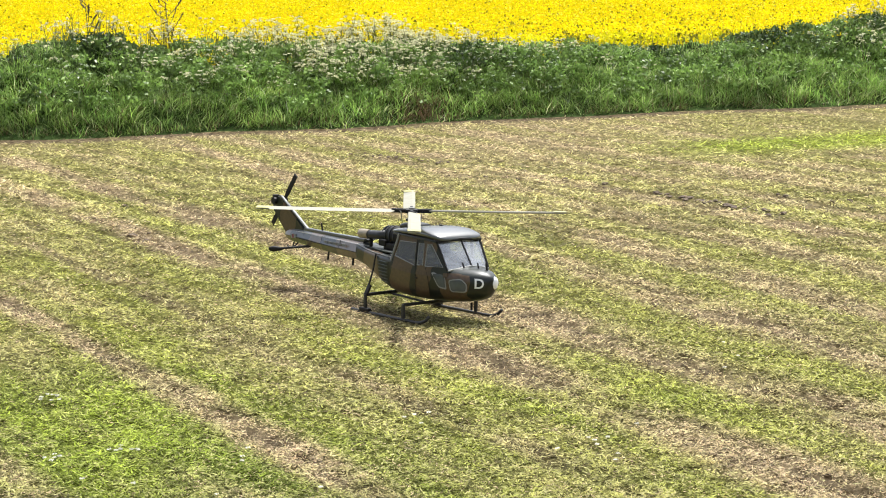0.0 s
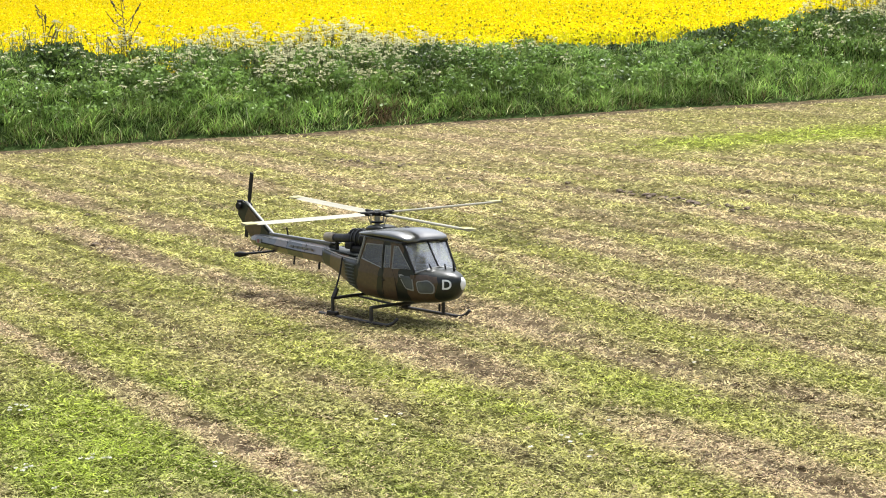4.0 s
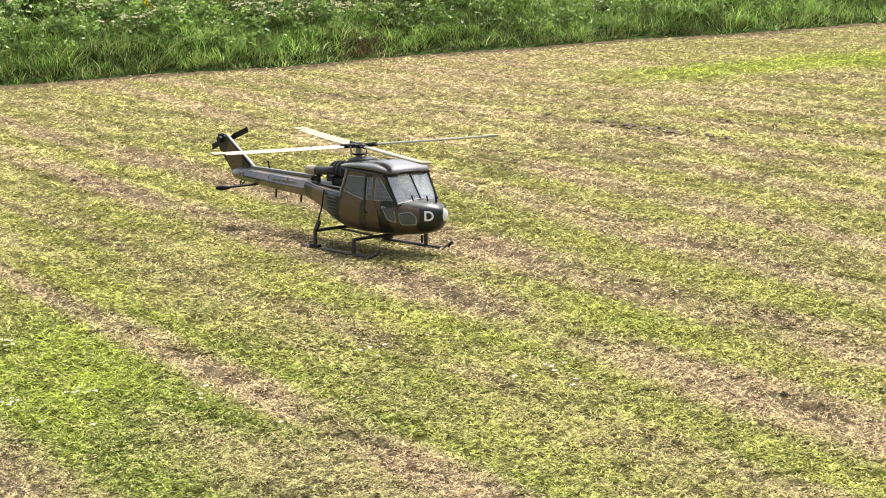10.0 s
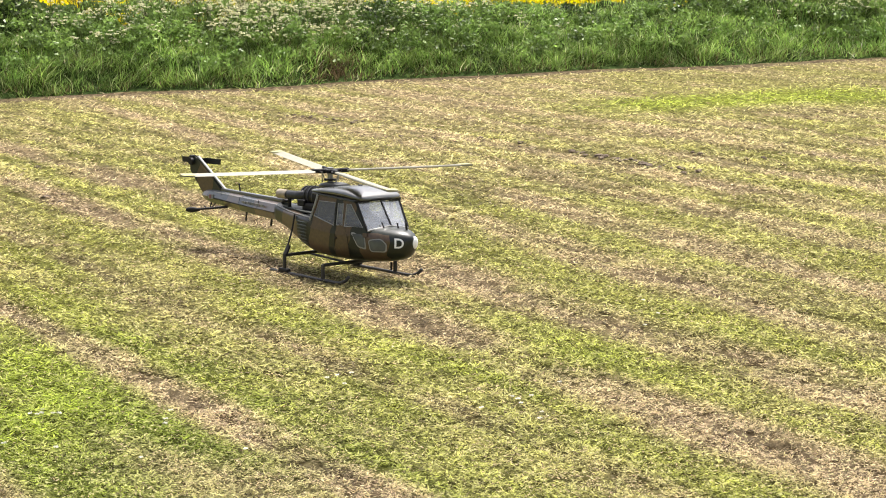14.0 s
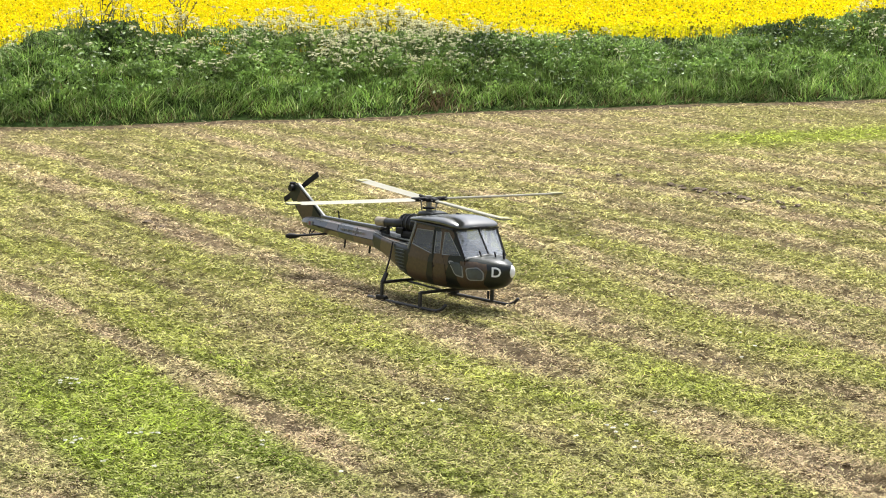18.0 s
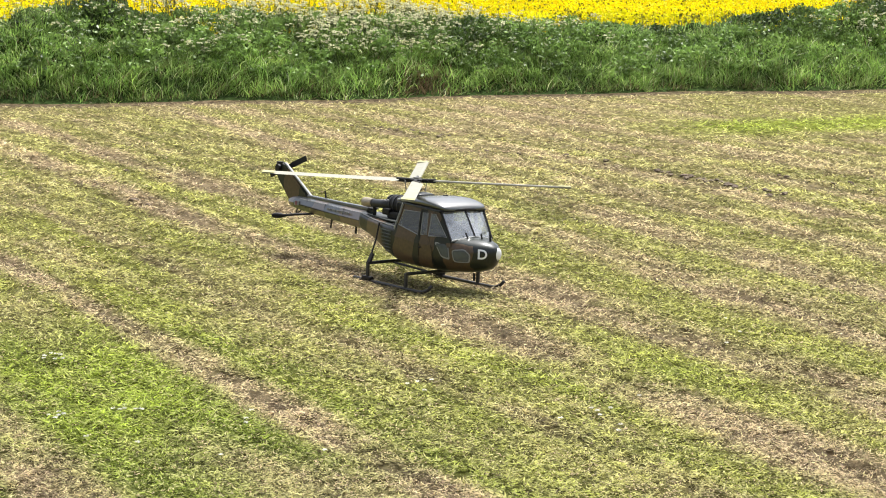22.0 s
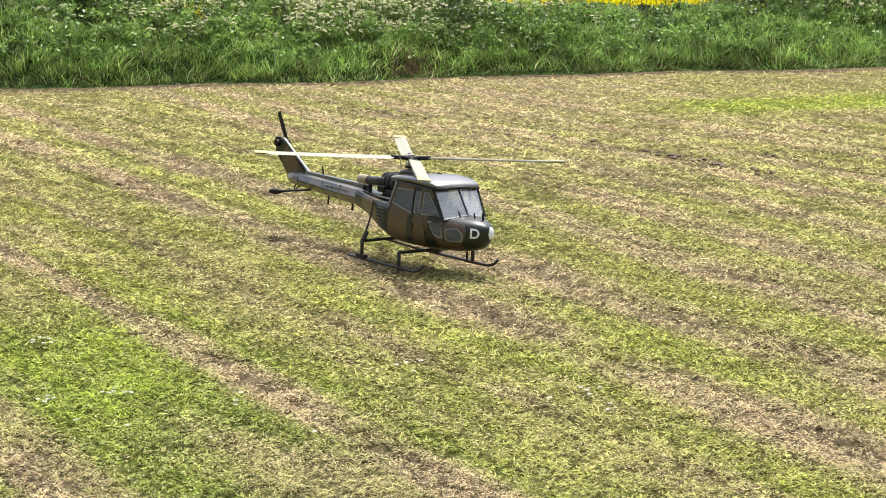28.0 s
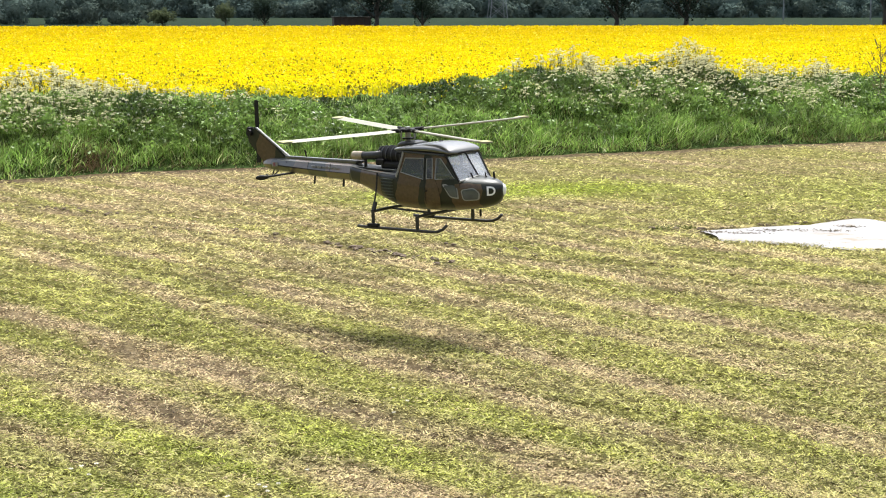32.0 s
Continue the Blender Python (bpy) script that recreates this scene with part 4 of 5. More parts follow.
def build_helicopter():
    heli = new("model_helicopter")
    tagged(heli, "large radio-controlled scale helicopter in green and brown camouflage", "model helicopter")
    heli.matrix_basis = REST
    bm = pod(HULL, 44)
    bmesh.ops.recalc_face_normals(bm, faces=bm.faces[:])
    tree = BVHTree.FromBMesh(bm)
    fuselage = part("fuselage", bm, CAMO, heli, "camouflaged pod with a rounded nose", True)
    boom = part("tail_boom", loft(BOOM, 8), CAMO_GLOSS, heli, "slim faceted camouflaged tail boom")
    part("spine", loft(smoothed(((-0.37, 0.325, 0.350, 0.016, 4), (-0.6, 0.328, 0.350, 0.014, 4), (-0.95, 0.333, 0.354, 0.012, 4)), 3), 12), ROOF, boom, "glossy drive shaft cover along the boom")
    fin = part("tail_fin", plate([(-0.915, 0.325), (-1.170, 0.500), (-1.205, 0.514), (-1.250, 0.500), (-1.262, 0.470), (-1.258, 0.425), (-1.132, 0.305), (-1.06, 0.275)], 0.022, 1, 0, 0.007), CAMO, heli, "swept camouflaged tail fin", False)
    # A pale bar stands for the highlight along the fin's leading edge.
    part("leading_edge", bar((-0.925, 0, 0.347), (-1.19, 0, 0.510), 0.010, 0.016), TRIM, fin)
    part("gearbox", tube([(-1.232, -0.028, 0.480), (-1.232, 0.03, 0.480)], 0.020), BLACK, fin)
    part("fin_cap", block((-1.245, 0, 0.488), (0.026, 0.034, 0.05), 0.006), BLACK, fin)

    # cabin
    cab_floor = part("cabin_floor", plate([(0.0, -0.14), (0.40, -0.135), (0.455, -0.10), (0.455, 0.10), (0.40, 0.135), (0.0, 0.14)], 0.008, 2, 0.307), CABIN, heli)
    for s in (-1, 1):
        wall_bm, panes = cabin_side(s)
        wall = part("cabin_side", wall_bm, CAMO, heli, "camouflaged cabin side with three windows")
        for q in panes:
            p = part("side_window", pane_mesh(q), SIDE_GLASS, wall, "grey-tinted side window")
            p.visible_shadow = False
            loop = tube([*q, q[0]], 0.0032, 6)
            part("window_frame", loop, TRIM, wall)
    bulkhead = part("bulkhead", plate([(-0.150, 0.30), (0.150, 0.30), (0.142, 0.425), (-0.142, 0.425)], 0.008, 0, 0.085), CABIN, heli)
    low = [(0.467, -0.133, 0.276), (0.494, 0.0, 0.297), (0.467, 0.133, 0.276)]
    top = [(0.384, -0.138, 0.414), (0.400, 0.0, 0.427), (0.384, 0.138, 0.414)]
    for i in (0, 1):
        q = [low[i], low[i + 1], top[i + 1], top[i]]
        p = part("windscreen", pane_mesh(q), SCREEN_GLASS, heli, "windscreen pane whitened for the sky's reflection")
        p.visible_shadow = False
    for a, b, w in ((low[0], top[0], 0.012), (low[1], top[1], 0.009), (low[2], top[2], 0.012)):
        part("windscreen_post", bar(a, b, w, w), BLACK, heli)
    for c in (low, top):
        for a, b in zip(c, c[1:]):
            part("windscreen_rail", bar(a, b, 0.010, 0.010), BLACK if c is top else TRIM, heli)
    roof = part("roof", loft(smoothed(((0.412, 0.420, 0.430, 0.09, 3), (0.402, 0.414, 0.443, 0.130, 3), (0.37, 0.412, 0.459, 0.148, 2.7), (0.30, 0.414, 0.474, 0.156, 2.5), (0.20, 0.418, 0.473, 0.157, 2.5), (0.10, 0.422, 0.461, 0.154, 2.7), (0.04, 0.424, 0.452, 0.145, 2.9), (0.0, 0.42, 0.446, 0.12, 3), (-0.02, 0.415, 0.435, 0.09, 3)), 3), 32), ROOF, heli, "glossy domed dark green roof", True)
    part("brow", tube([(0.382, -0.147, 0.416), (0.400, -0.11, 0.421), (0.412, 0, 0.426), (0.400, 0.11, 0.421), (0.382, 0.147, 0.416)], 0.008, 8), BLACK, roof)
    part("roof_hatch", loft(smoothed(((0.10, 0.452, 0.468, 0.05, 4), (0.04, 0.445, 0.474, 0.058, 4), (-0.03, 0.43, 0.468, 0.05, 3), (-0.06, 0.42, 0.45, 0.03, 3)), 3), 20), GREENPAINT, roof, "dark fairing round the rotor mast", True)
    part("roof_vent", block((0.22, 0.02, 0.4745), (0.022, 0.016, 0.008), 0.002), BLACK, roof)
    for s in (-1, 1):
        part("deck_edge", tube([(-0.385, s * 0.061, 0.322), (-0.30, s * 0.079, 0.312), (-0.20, s * 0.104, 0.306), (-0.12, s * 0.126, 0.304), (-0.04, s * 0.144, 0.304), (0.045, s * 0.156, 0.304)], 0.0025, 5), TRIM, fuselage)
        part("roof_rail", tube([(0.045, s * 0.146, 0.428), (0.1, s * 0.153, 0.428), (0.3, s * 0.153, 0.421), (0.382, s * 0.146, 0.416)], 0.006, 8), GREENPAINT, roof)
        part("cabin_edge", tube([(0.045, s * 0.164, 0.288), (0.062, s * 0.162, 0.33), (0.088, s * 0.158, 0.395), (0.096, s * 0.154, 0.428)], 0.006, 8), TRIM, roof, "pale rear edge of the cabin door")
        part("door_seam", tube([(0.251, s * 0.158, 0.15), (0.251, s * 0.165, 0.19), (0.251, s * 0.166, 0.24), (0.251, s * 0.164, 0.29), (0.251, s * 0.154, 0.42)], 0.0016, 5), BLACK, fuselage)
        part("door_seam", tube([(0.352, s * 0.145, 0.14), (0.350, s * 0.157, 0.19), (0.340, s * 0.1585, 0.24), (0.318, s * 0.159, 0.29)], 0.0014, 5), BLACK, fuselage)
        handle = part("door_handle", block((0.256, s * 0.167, 0.222), (0.022, 0.006, 0.007), 0.002), BLACK, fuselage)
        for z0, z1, k, mat in ((0.316, 0.330, 0.72, TRIM), (0.278, 0.296, 1.0, BLACK)):
            part("boom_seam", tube([(-0.40, s * 0.0635 * k, z0), (-0.62, s * 0.0545 * k, z0 + 0.25 * (z1 - z0)), (-0.82, s * 0.0455 * k, z0 + 0.6 * (z1 - z0)), (-1.0, s * 0.037 * k, z1)], 0.0022, 5), mat, boom)
        for x0 in (-0.56, -0.74, -0.92):
            w = 0.047 + 0.042 * (x0 + 0.8)
            part("panel_joint", tube([(x0, s * w * 0.98, 0.285), (x0, s * w * 0.74, 0.325)], 0.0016, 5), BLACK, boom)
        flash = part("tail_flash", plate([(-1.035, 0.290), (-0.990, 0.292), (-0.990, 0.316), (-1.035, 0.314)], 0.003, 1, s * 0.0385), TRIM, boom, "small pale rectangle by the fin")
        part("tail_flash_bar", plate([(-1.022, 0.292), (-1.006, 0.293), (-1.006, 0.314), (-1.022, 0.313)], 0.003, 1, s * 0.0405), FLASH, flash)
        for k in range(5):
            x0 = -0.70 + 0.045 * k
            part("lettering", plate([(x0, 0.298), (x0 + 0.03, 0.298), (x0 + 0.03, 0.310), (x0, 0.310)], 0.003, 1, s * (0.0535 + 0.010 * (x0 + 0.70) / 0.2)), DIMMARK, boom, "faint row of lettering on the boom")
    # inside
    for s in (-1, 1):
        seat = part("seat", block((0.23, s * 0.068, 0.325), (0.09, 0.085, 0.03), 0.010), CABIN, heli)
        part("seat_back", block((0.185, s * 0.068, 0.352), (0.022, 0.078, 0.075), 0.010), CABIN, seat)
        part("headrest", loft(smoothed(((0.175, 0.386, 0.400, 0.012, 2), (0.180, 0.380, 0.408, 0.026, 2.5), (0.195, 0.380, 0.408, 0.026, 2.5), (0.200, 0.386, 0.400, 0.012, 2)), 2), 14), CABIN, seat, "", True).location = (0, s * 0.068, 0)
    pod_bm = loft(smoothed(((0.455, 0.305, 0.325, 0.03, 2.5), (0.44, 0.303, 0.350, 0.048, 2.3), (0.41, 0.300, 0.364, 0.054, 2.3), (0.385, 0.30, 0.360, 0.052, 2.5), (0.375, 0.30, 0.35, 0.05, 2.5)), 3), 20)
    part("instrument_panel", pod_bm, BLACK, heli, "dark rounded instrument panel", True)
    part("deck_plate", plate([(-0.34, -0.055), (-0.10, -0.105), (0.05, -0.125), (0.05, 0.125), (-0.10, 0.105), (-0.34, 0.055)], 0.006, 2, 0.3155), GRILLE, fuselage, "dark engine deck")
    part("engine_bed", block((-0.055, 0, 0.335), (0.20, 0.13, 0.040), 0.012), BLACK, fuselage)
    part("air_filter", block((0.035, -0.06, 0.365), (0.06, 0.075, 0.09), 0.014), BLACK, fuselage)
    part("air_filter", block((0.035, 0.06, 0.365), (0.06, 0.075, 0.09), 0.014), BLACK, fuselage)

    # glazing low on the nose, lamp, letter, seams
    for m, s in ((STARBOARD, -1), (PORT, 1)):
        out = rounded([(0.362, 0.262), (0.440, 0.264), (0.458, 0.240), (0.463, 0.182), (0.412, 0.190)], 0.013)
        chin = part("chin_window", decal(tree, out, m, 0.002), TRIM, fuselage, "pale-rimmed lower window")
        part("pane", decal(tree, [(0.430 + (a - 0.430) * 0.82, 0.230 + (b - 0.230) * 0.82) for a, b in out], m, 0.004), SIDE_PANE, chin)
        out = rounded([(0.474, 0.234), (0.545, 0.246), (0.578, 0.219), (0.570, 0.178), (0.484, 0.173)], 0.016)
        chin = part("chin_window", decal(tree, out, m, 0.002), TRIM, fuselage, "pale-rimmed lower window")
        part("pane", decal(tree, [(0.532 + (a - 0.532) * 0.87, 0.210 + (b - 0.210) * 0.85) for a, b in out], m, 0.004), SIDE_PANE, chin)
        # cooling louvres
        part("grille_panel", decal(tree, rounded([(-0.112, 0.294), (0.030, 0.296), (0.030, 0.150), (-0.060, 0.156)], 0.008), m, 0.0015), GRILLE, fuselage)
        for k in range(7):
            z = 0.168 + k * 0.0170
            part("louvre", decal(tree, [(-0.062 - 0.005 * k, z), (0.024, z), (0.024, z + 0.006), (-0.062 - 0.005 * k, z + 0.006)], m, 0.006), LOUVRE, fuselage)
    lamp = loft(smoothed(((0.664, -0.006, 0.006, 0.006, 2), (0.661, -0.020, 0.020, 0.018, 2), (0.654, -0.030, 0.030, 0.027, 2), (0.640, -0.034, 0.034, 0.031, 2), (0.625, -0.034, 0.034, 0.031, 2)), 3), 24)
    lamp.transform(pose(0.632, 0.024, 0.226, 0, 0, 20) @ pose(-0.640, 0, 0))
    part("nose_lamp", lamp, WHITE, fuselage, "round white nose light", True)
    az = radians(-33)
    zz = Vector((math.cos(az), math.sin(az), 0.0))
    xx = Vector((-math.sin(az), math.cos(az), 0))
    d_frame = Matrix((xx, Vector((0, 0, 1)), zz)).transposed().to_4x4()
    d_frame.translation = Vector((0.620, -0.056, 0.224))
    bm = letter_mesh("D", 0.068)
    for v in bm.verts:
        o = d_frame @ Vector((v.co.x, v.co.y, 0.3))
        hit = tree.ray_cast(o, -zz)[0]
        v.co = (hit + zz * 0.003) if hit else d_frame @ v.co
    part("letter", bm, WHITE, fuselage, "white capital letter D on the nose")
    for y in (0.0, -0.05):
        part("wiper", bar((0.50 if y else 0.55, y, 0.286), (0.485 if y else 0.545, y - 0.005, 0.318), 0.008, 0.006), BLACK, fuselage)
    part("nose_aerial", bar((0.590, 0.02, 0.278), (0.583, 0.02, 0.322), 0.012, 0.008), BLACK, fuselage)

    # engine on the rear deck
    engine = part("engine", loft(smoothed(((-0.02, 0.345, 0.425, 0.040, 2), (-0.06, 0.335, 0.438, 0.05, 2), (-0.13, 0.335, 0.440, 0.052, 2), (-0.19, 0.345, 0.43, 0.044, 2), (-0.215, 0.352, 0.41, 0.03, 2)), 3), 20), BLACK, heli, "black turbine with ribbed casing", True)
    for k, x in enumerate((-0.05, -0.085, -0.12, -0.155, -0.185)):
        part("rib", tube([(x, 0, 0.387), (x - 0.008, 0, 0.387)], 0.056 - 0.003 * abs(k - 2), 20), RIB, engine)
    pipe = part("exhaust_pipe", tube([(-0.17, -0.028, 0.388), (-0.23, -0.036, 0.384), (-0.28, -0.042, 0.382), (-0.365, -0.050, 0.381)], 0.024, 18, None, (0.028, 0.023, 0.022, 0.021)), RIB, heli, "dark exhaust pipe with a pale end", True)
    part("pipe_end", tube([(-0.300, -0.0445, 0.381), (-0.369, -0.0503, 0.381)], 0.0250, 18), PIPE, pipe)
    part("pipe_mouth", tube([(-0.367, -0.0503, 0.381), (-0.3705, -0.0505, 0.381)], 0.019, 16), BLACK, pipe)
    part("pipe_bracket", bar((-0.285, -0.044, 0.305), (-0.285, -0.044, 0.38), 0.012, 0.02), BLACK, pipe)
    part("engine_mount", bar((-0.10, -0.03, 0.305), (-0.10, -0.03, 0.37), 0.016, 0.012), BLACK, engine)
    part("engine_mount", bar((-0.10, 0.03, 0.305), (-0.10, 0.03, 0.37), 0.016, 0.012), BLACK, engine)
    part("oil_tank", block((-0.16, -0.055, 0.352), (0.06, 0.03, 0.035), 0.008), BLACK, engine)
    part("deck_cowl", plate([(-0.385, 0.325), (-0.335, 0.347), (-0.37, 0.350)], 0.05, 1), BLACK, heli)

    # mast and main rotor
    mast = part("mast", tube([(0, 0, 0.43), (0, 0, 0.534)], 0.0155, 14), STEEL, heli)
    part("mast_boot", tube([(0, 0, 0.435), (0, 0, 0.462)], 0.03, 16, None, (0.036, 0.022)), BLACK, mast)
    part("swashplate", tube([(0, 0, 0.480), (0, 0, 0.489)], 0.031, 18), BLACK, mast)
    rotor = part("main_rotor", block((0, 0, 0), (0.062, 0.062, 0.020), 0.006), BLACK, heli, "black four-armed rotor head")
    rotor.matrix_basis = pose(0, 0, 0.530)
    part("cap", tube([(0, 0, 0.008), (0, 0, 0.018)], 0.016, 12), STEEL, rotor)
    for k in range(4):
        m = Matrix.Rotation(k * math.pi / 2, 4, "Z")
        bm = bar((0.02, 0, 0), (0.105, 0, 0.002), 0.022, 0.017)
        tube([(0.06, -0.018, -0.002), (0.06, 0.024, -0.002)], 0.006, 8, bm)
        bm.transform(m)
        part("blade_grip", bm, BLACK, rotor)
        bm = bmesh.new()
        rings = []
        for r, lift, ch in ((0.088, 0.001, 0.03), (0.105, 0.001, 0.062), (0.3, 0.001, 0.064), (0.55, 0.002, 0.064), (0.800, 0.004, 0.064)):
            ring = []
            for cx, cz in ((0.30, 0.0), (0.25, 0.055), (0.05, 0.07), (-0.35, 0.03), (-0.70, 0.0), (-0.35, -0.03), (0.05, -0.05), (0.25, -0.04)):
                z = 1.5 * cz * ch
                twist = 0.07 - 0.03 * r
                ring.append(bm.verts.new((r, -cx * ch, lift + z + cx * ch * twist)))
            rings.append(ring)
        for p, q in zip(rings, rings[1:]):
            for i in range(8):
                bm.faces.new((p[i], p[(i + 1) % 8], q[(i + 1) % 8], q[i]))
        bm.faces.new(rings[0])
        bm.faces.new(rings[-1])
        bm.transform(m)
        blade = part("blade", bm, BLADE, rotor, "long cream-white rotor blade")
        bm = plate([(0.735, -0.0195), (0.8005, -0.0195), (0.8005, 0.046), (0.735, 0.046)], 0.0012, 2, 0.0)
        for v in bm.verts:
            v.co.z += 0.0095 - 0.045 * v.co.y
        bm.transform(m)
        part("blade_tip", bm, TIP, blade, "yellow blade tip")
        bm = tube([(0.048, 0.012, -0.055), (0.056, 0.026, 0.0)], 0.003, 6)
        bm.transform(m)
        part("pitch_link", bm, STEEL, rotor)

    # tail rotor on the port side of the fin
    tail = part("tail_rotor", tube([(0, -0.012, 0), (0, 0.02, 0)], 0.012, 12), BLACK, heli, "two-bladed black tail rotor")
    tail.matrix_basis = pose(-1.232, 0.045, 0.482)
    for k in (0, 1):
        s = 1 if k == 0 else -1
        bm = plate([(-0.011, s * 0.012), (-0.016, s * 0.05), (-0.017, s * 0.185), (0.014, s * 0.188), (0.016, s * 0.05), (0.010, s * 0.012)], 0.006, 1, 0.004, 0.0015)
        part("tail_blade", bm, BLACK, tail)

    # tailplane, bumper, aerials
    bm = bar((-0.875, -0.015, 0.258), (-0.965, -0.165, 0.244), 0.013, 0.020)
    bar((-0.875, 0.015, 0.258), (-0.965, 0.165, 0.244), 0.013, 0.020, bm)
    plane_ = part("tailplane", bm, BLACK, heli, "narrow black tailplane with paddle tips")
    for s in (-1, 1):
        tip = loft(smoothed(((0.052, -0.007, 0.007, 0.006, 2), (0.02, -0.015, 0.015, 0.012, 2), (-0.015, -0.018, 0.018, 0.014, 2), (-0.045, -0.008, 0.008, 0.008, 2)), 2), 10)
        tip.transform(pose(-0.978, s * 0.183, 0.242, 0, 0, s * -58) @ Matrix.Diagonal((0.8, 0.9, 0.9, 1)))
        part("end_plate", tip, BLACK, plane_, "", True)
    part("tail_bumper", tube([(-1.02, 0, 0.262), (-1.06, 0, 0.235), (-1.10, 0, 0.222), (-1.125, 0, 0.235)], 0.004, 8), BLACK, heli)
    part("tail_bumper", tube([(-1.06, 0, 0.262), (-1.075, 0, 0.228)], 0.004, 8), BLACK, heli)
    part("whip_aerial", bar((-0.785, 0, 0.338), (-0.80, 0, 0.392), 0.010, 0.006), BLACK, boom)
    part("blade_aerial", bar((-0.725, 0, 0.248), (-0.735, 0, 0.195), 0.012, 0.006), BLACK, boom)
    part("blade_aerial", bar((-0.50, 0, 0.235), (-0.505, 0, 0.190), 0.014, 0.008), BLACK, boom)
    part("belly_aerial", bar((0.50, 0.0, 0.115), (0.50, 0.0, 0.075), 0.012, 0.008), BLACK, fuselage)

    # skids
    for s in (-1, 1):
        y = s * 0.237
        sk = part("skid", tube([(-0.185, y, 0.014), (-0.1, y, 0.012), (0.355, y, 0.012), (0.395, y, 0.016), (0.43, y, 0.030), (0.458, y, 0.054)], 0.0082, 10), SKID, heli, "dark skid tube with an upturned tip", True)
        part("front_leg", bar((0.25, y, 0.015), (0.25, y, 0.092), 0.020, 0.016), SKID, sk)
        part("rear_leg", bar((-0.07, y, 0.015), (-0.073, y * 0.99, 0.105), 0.018, 0.016), SKID, sk)
        part("shoe", block((-0.07, y, 0.024), (0.075, 0.028, 0.022), 0.007), BLACK, sk)
        part("damper", tube([(-0.073, y * 0.98, 0.095), (-0.10, s * 0.168, 0.22), (-0.115, s * 0.140, 0.300)], 0.005, 8), BLACK, sk)
        part("damper_sleeve", tube([(-0.072, y * 0.985, 0.10), (-0.083, s * 0.20, 0.145)], 0.012, 10), BLACK, sk)
    part("cross_tube", tube([(0.25, -0.237, 0.088), (0.25, -0.1, 0.090), (0.25, 0.1, 0.090), (0.25, 0.237, 0.088)], 0.0085, 10), SKID, heli)
    part("cross_tube", tube([(-0.073, -0.235, 0.100), (-0.073, -0.1, 0.104), (-0.073, 0.1, 0.104), (-0.073, 0.235, 0.100)], 0.0085, 10), SKID, heli)
    part("long_tube", tube([(-0.073, -0.07, 0.098), (0.24, -0.07, 0.086)], 0.006, 8), SKID, heli)
    part("long_tube", tube([(-0.073, 0.07, 0.098), (0.24, 0.07, 0.086)], 0.006, 8), SKID, heli)
    return heli, rotor, tail


PIPE = plain("heated_steel", (0.34, 0.29, 0.21), 0.45, 0.5, 0.3, 40)
GRILLE = plain("grille_shadow", (0.010, 0.016, 0.012), 0.6)
LOUVRE = plain("louvre_paint", (0.022, 0.034, 0.027), 0.4)
RIB = plain("engine_black", (0.03, 0.03, 0.03), 0.4, 0.2, 0.4, 60)
SIDE_PANE = plain("dim_pane", (0.075, 0.085, 0.09), 0.10, 0.0, 0.3, 25)
heli, rotor, tail = build_helicopter()


# ---- a white sheet pegged down on the field, grass growing over its edge ----
# where tufts and soil show through the sheet and beside its end
SLITS = ((5.12, 15.45, 0.09), (4.95, 15.25, 0.10), (5.40, 15.42, 0.11), (5.72, 15.30, 0.06), (5.95, 15.62, 0.05), (4.70, 15.35, 0.07))


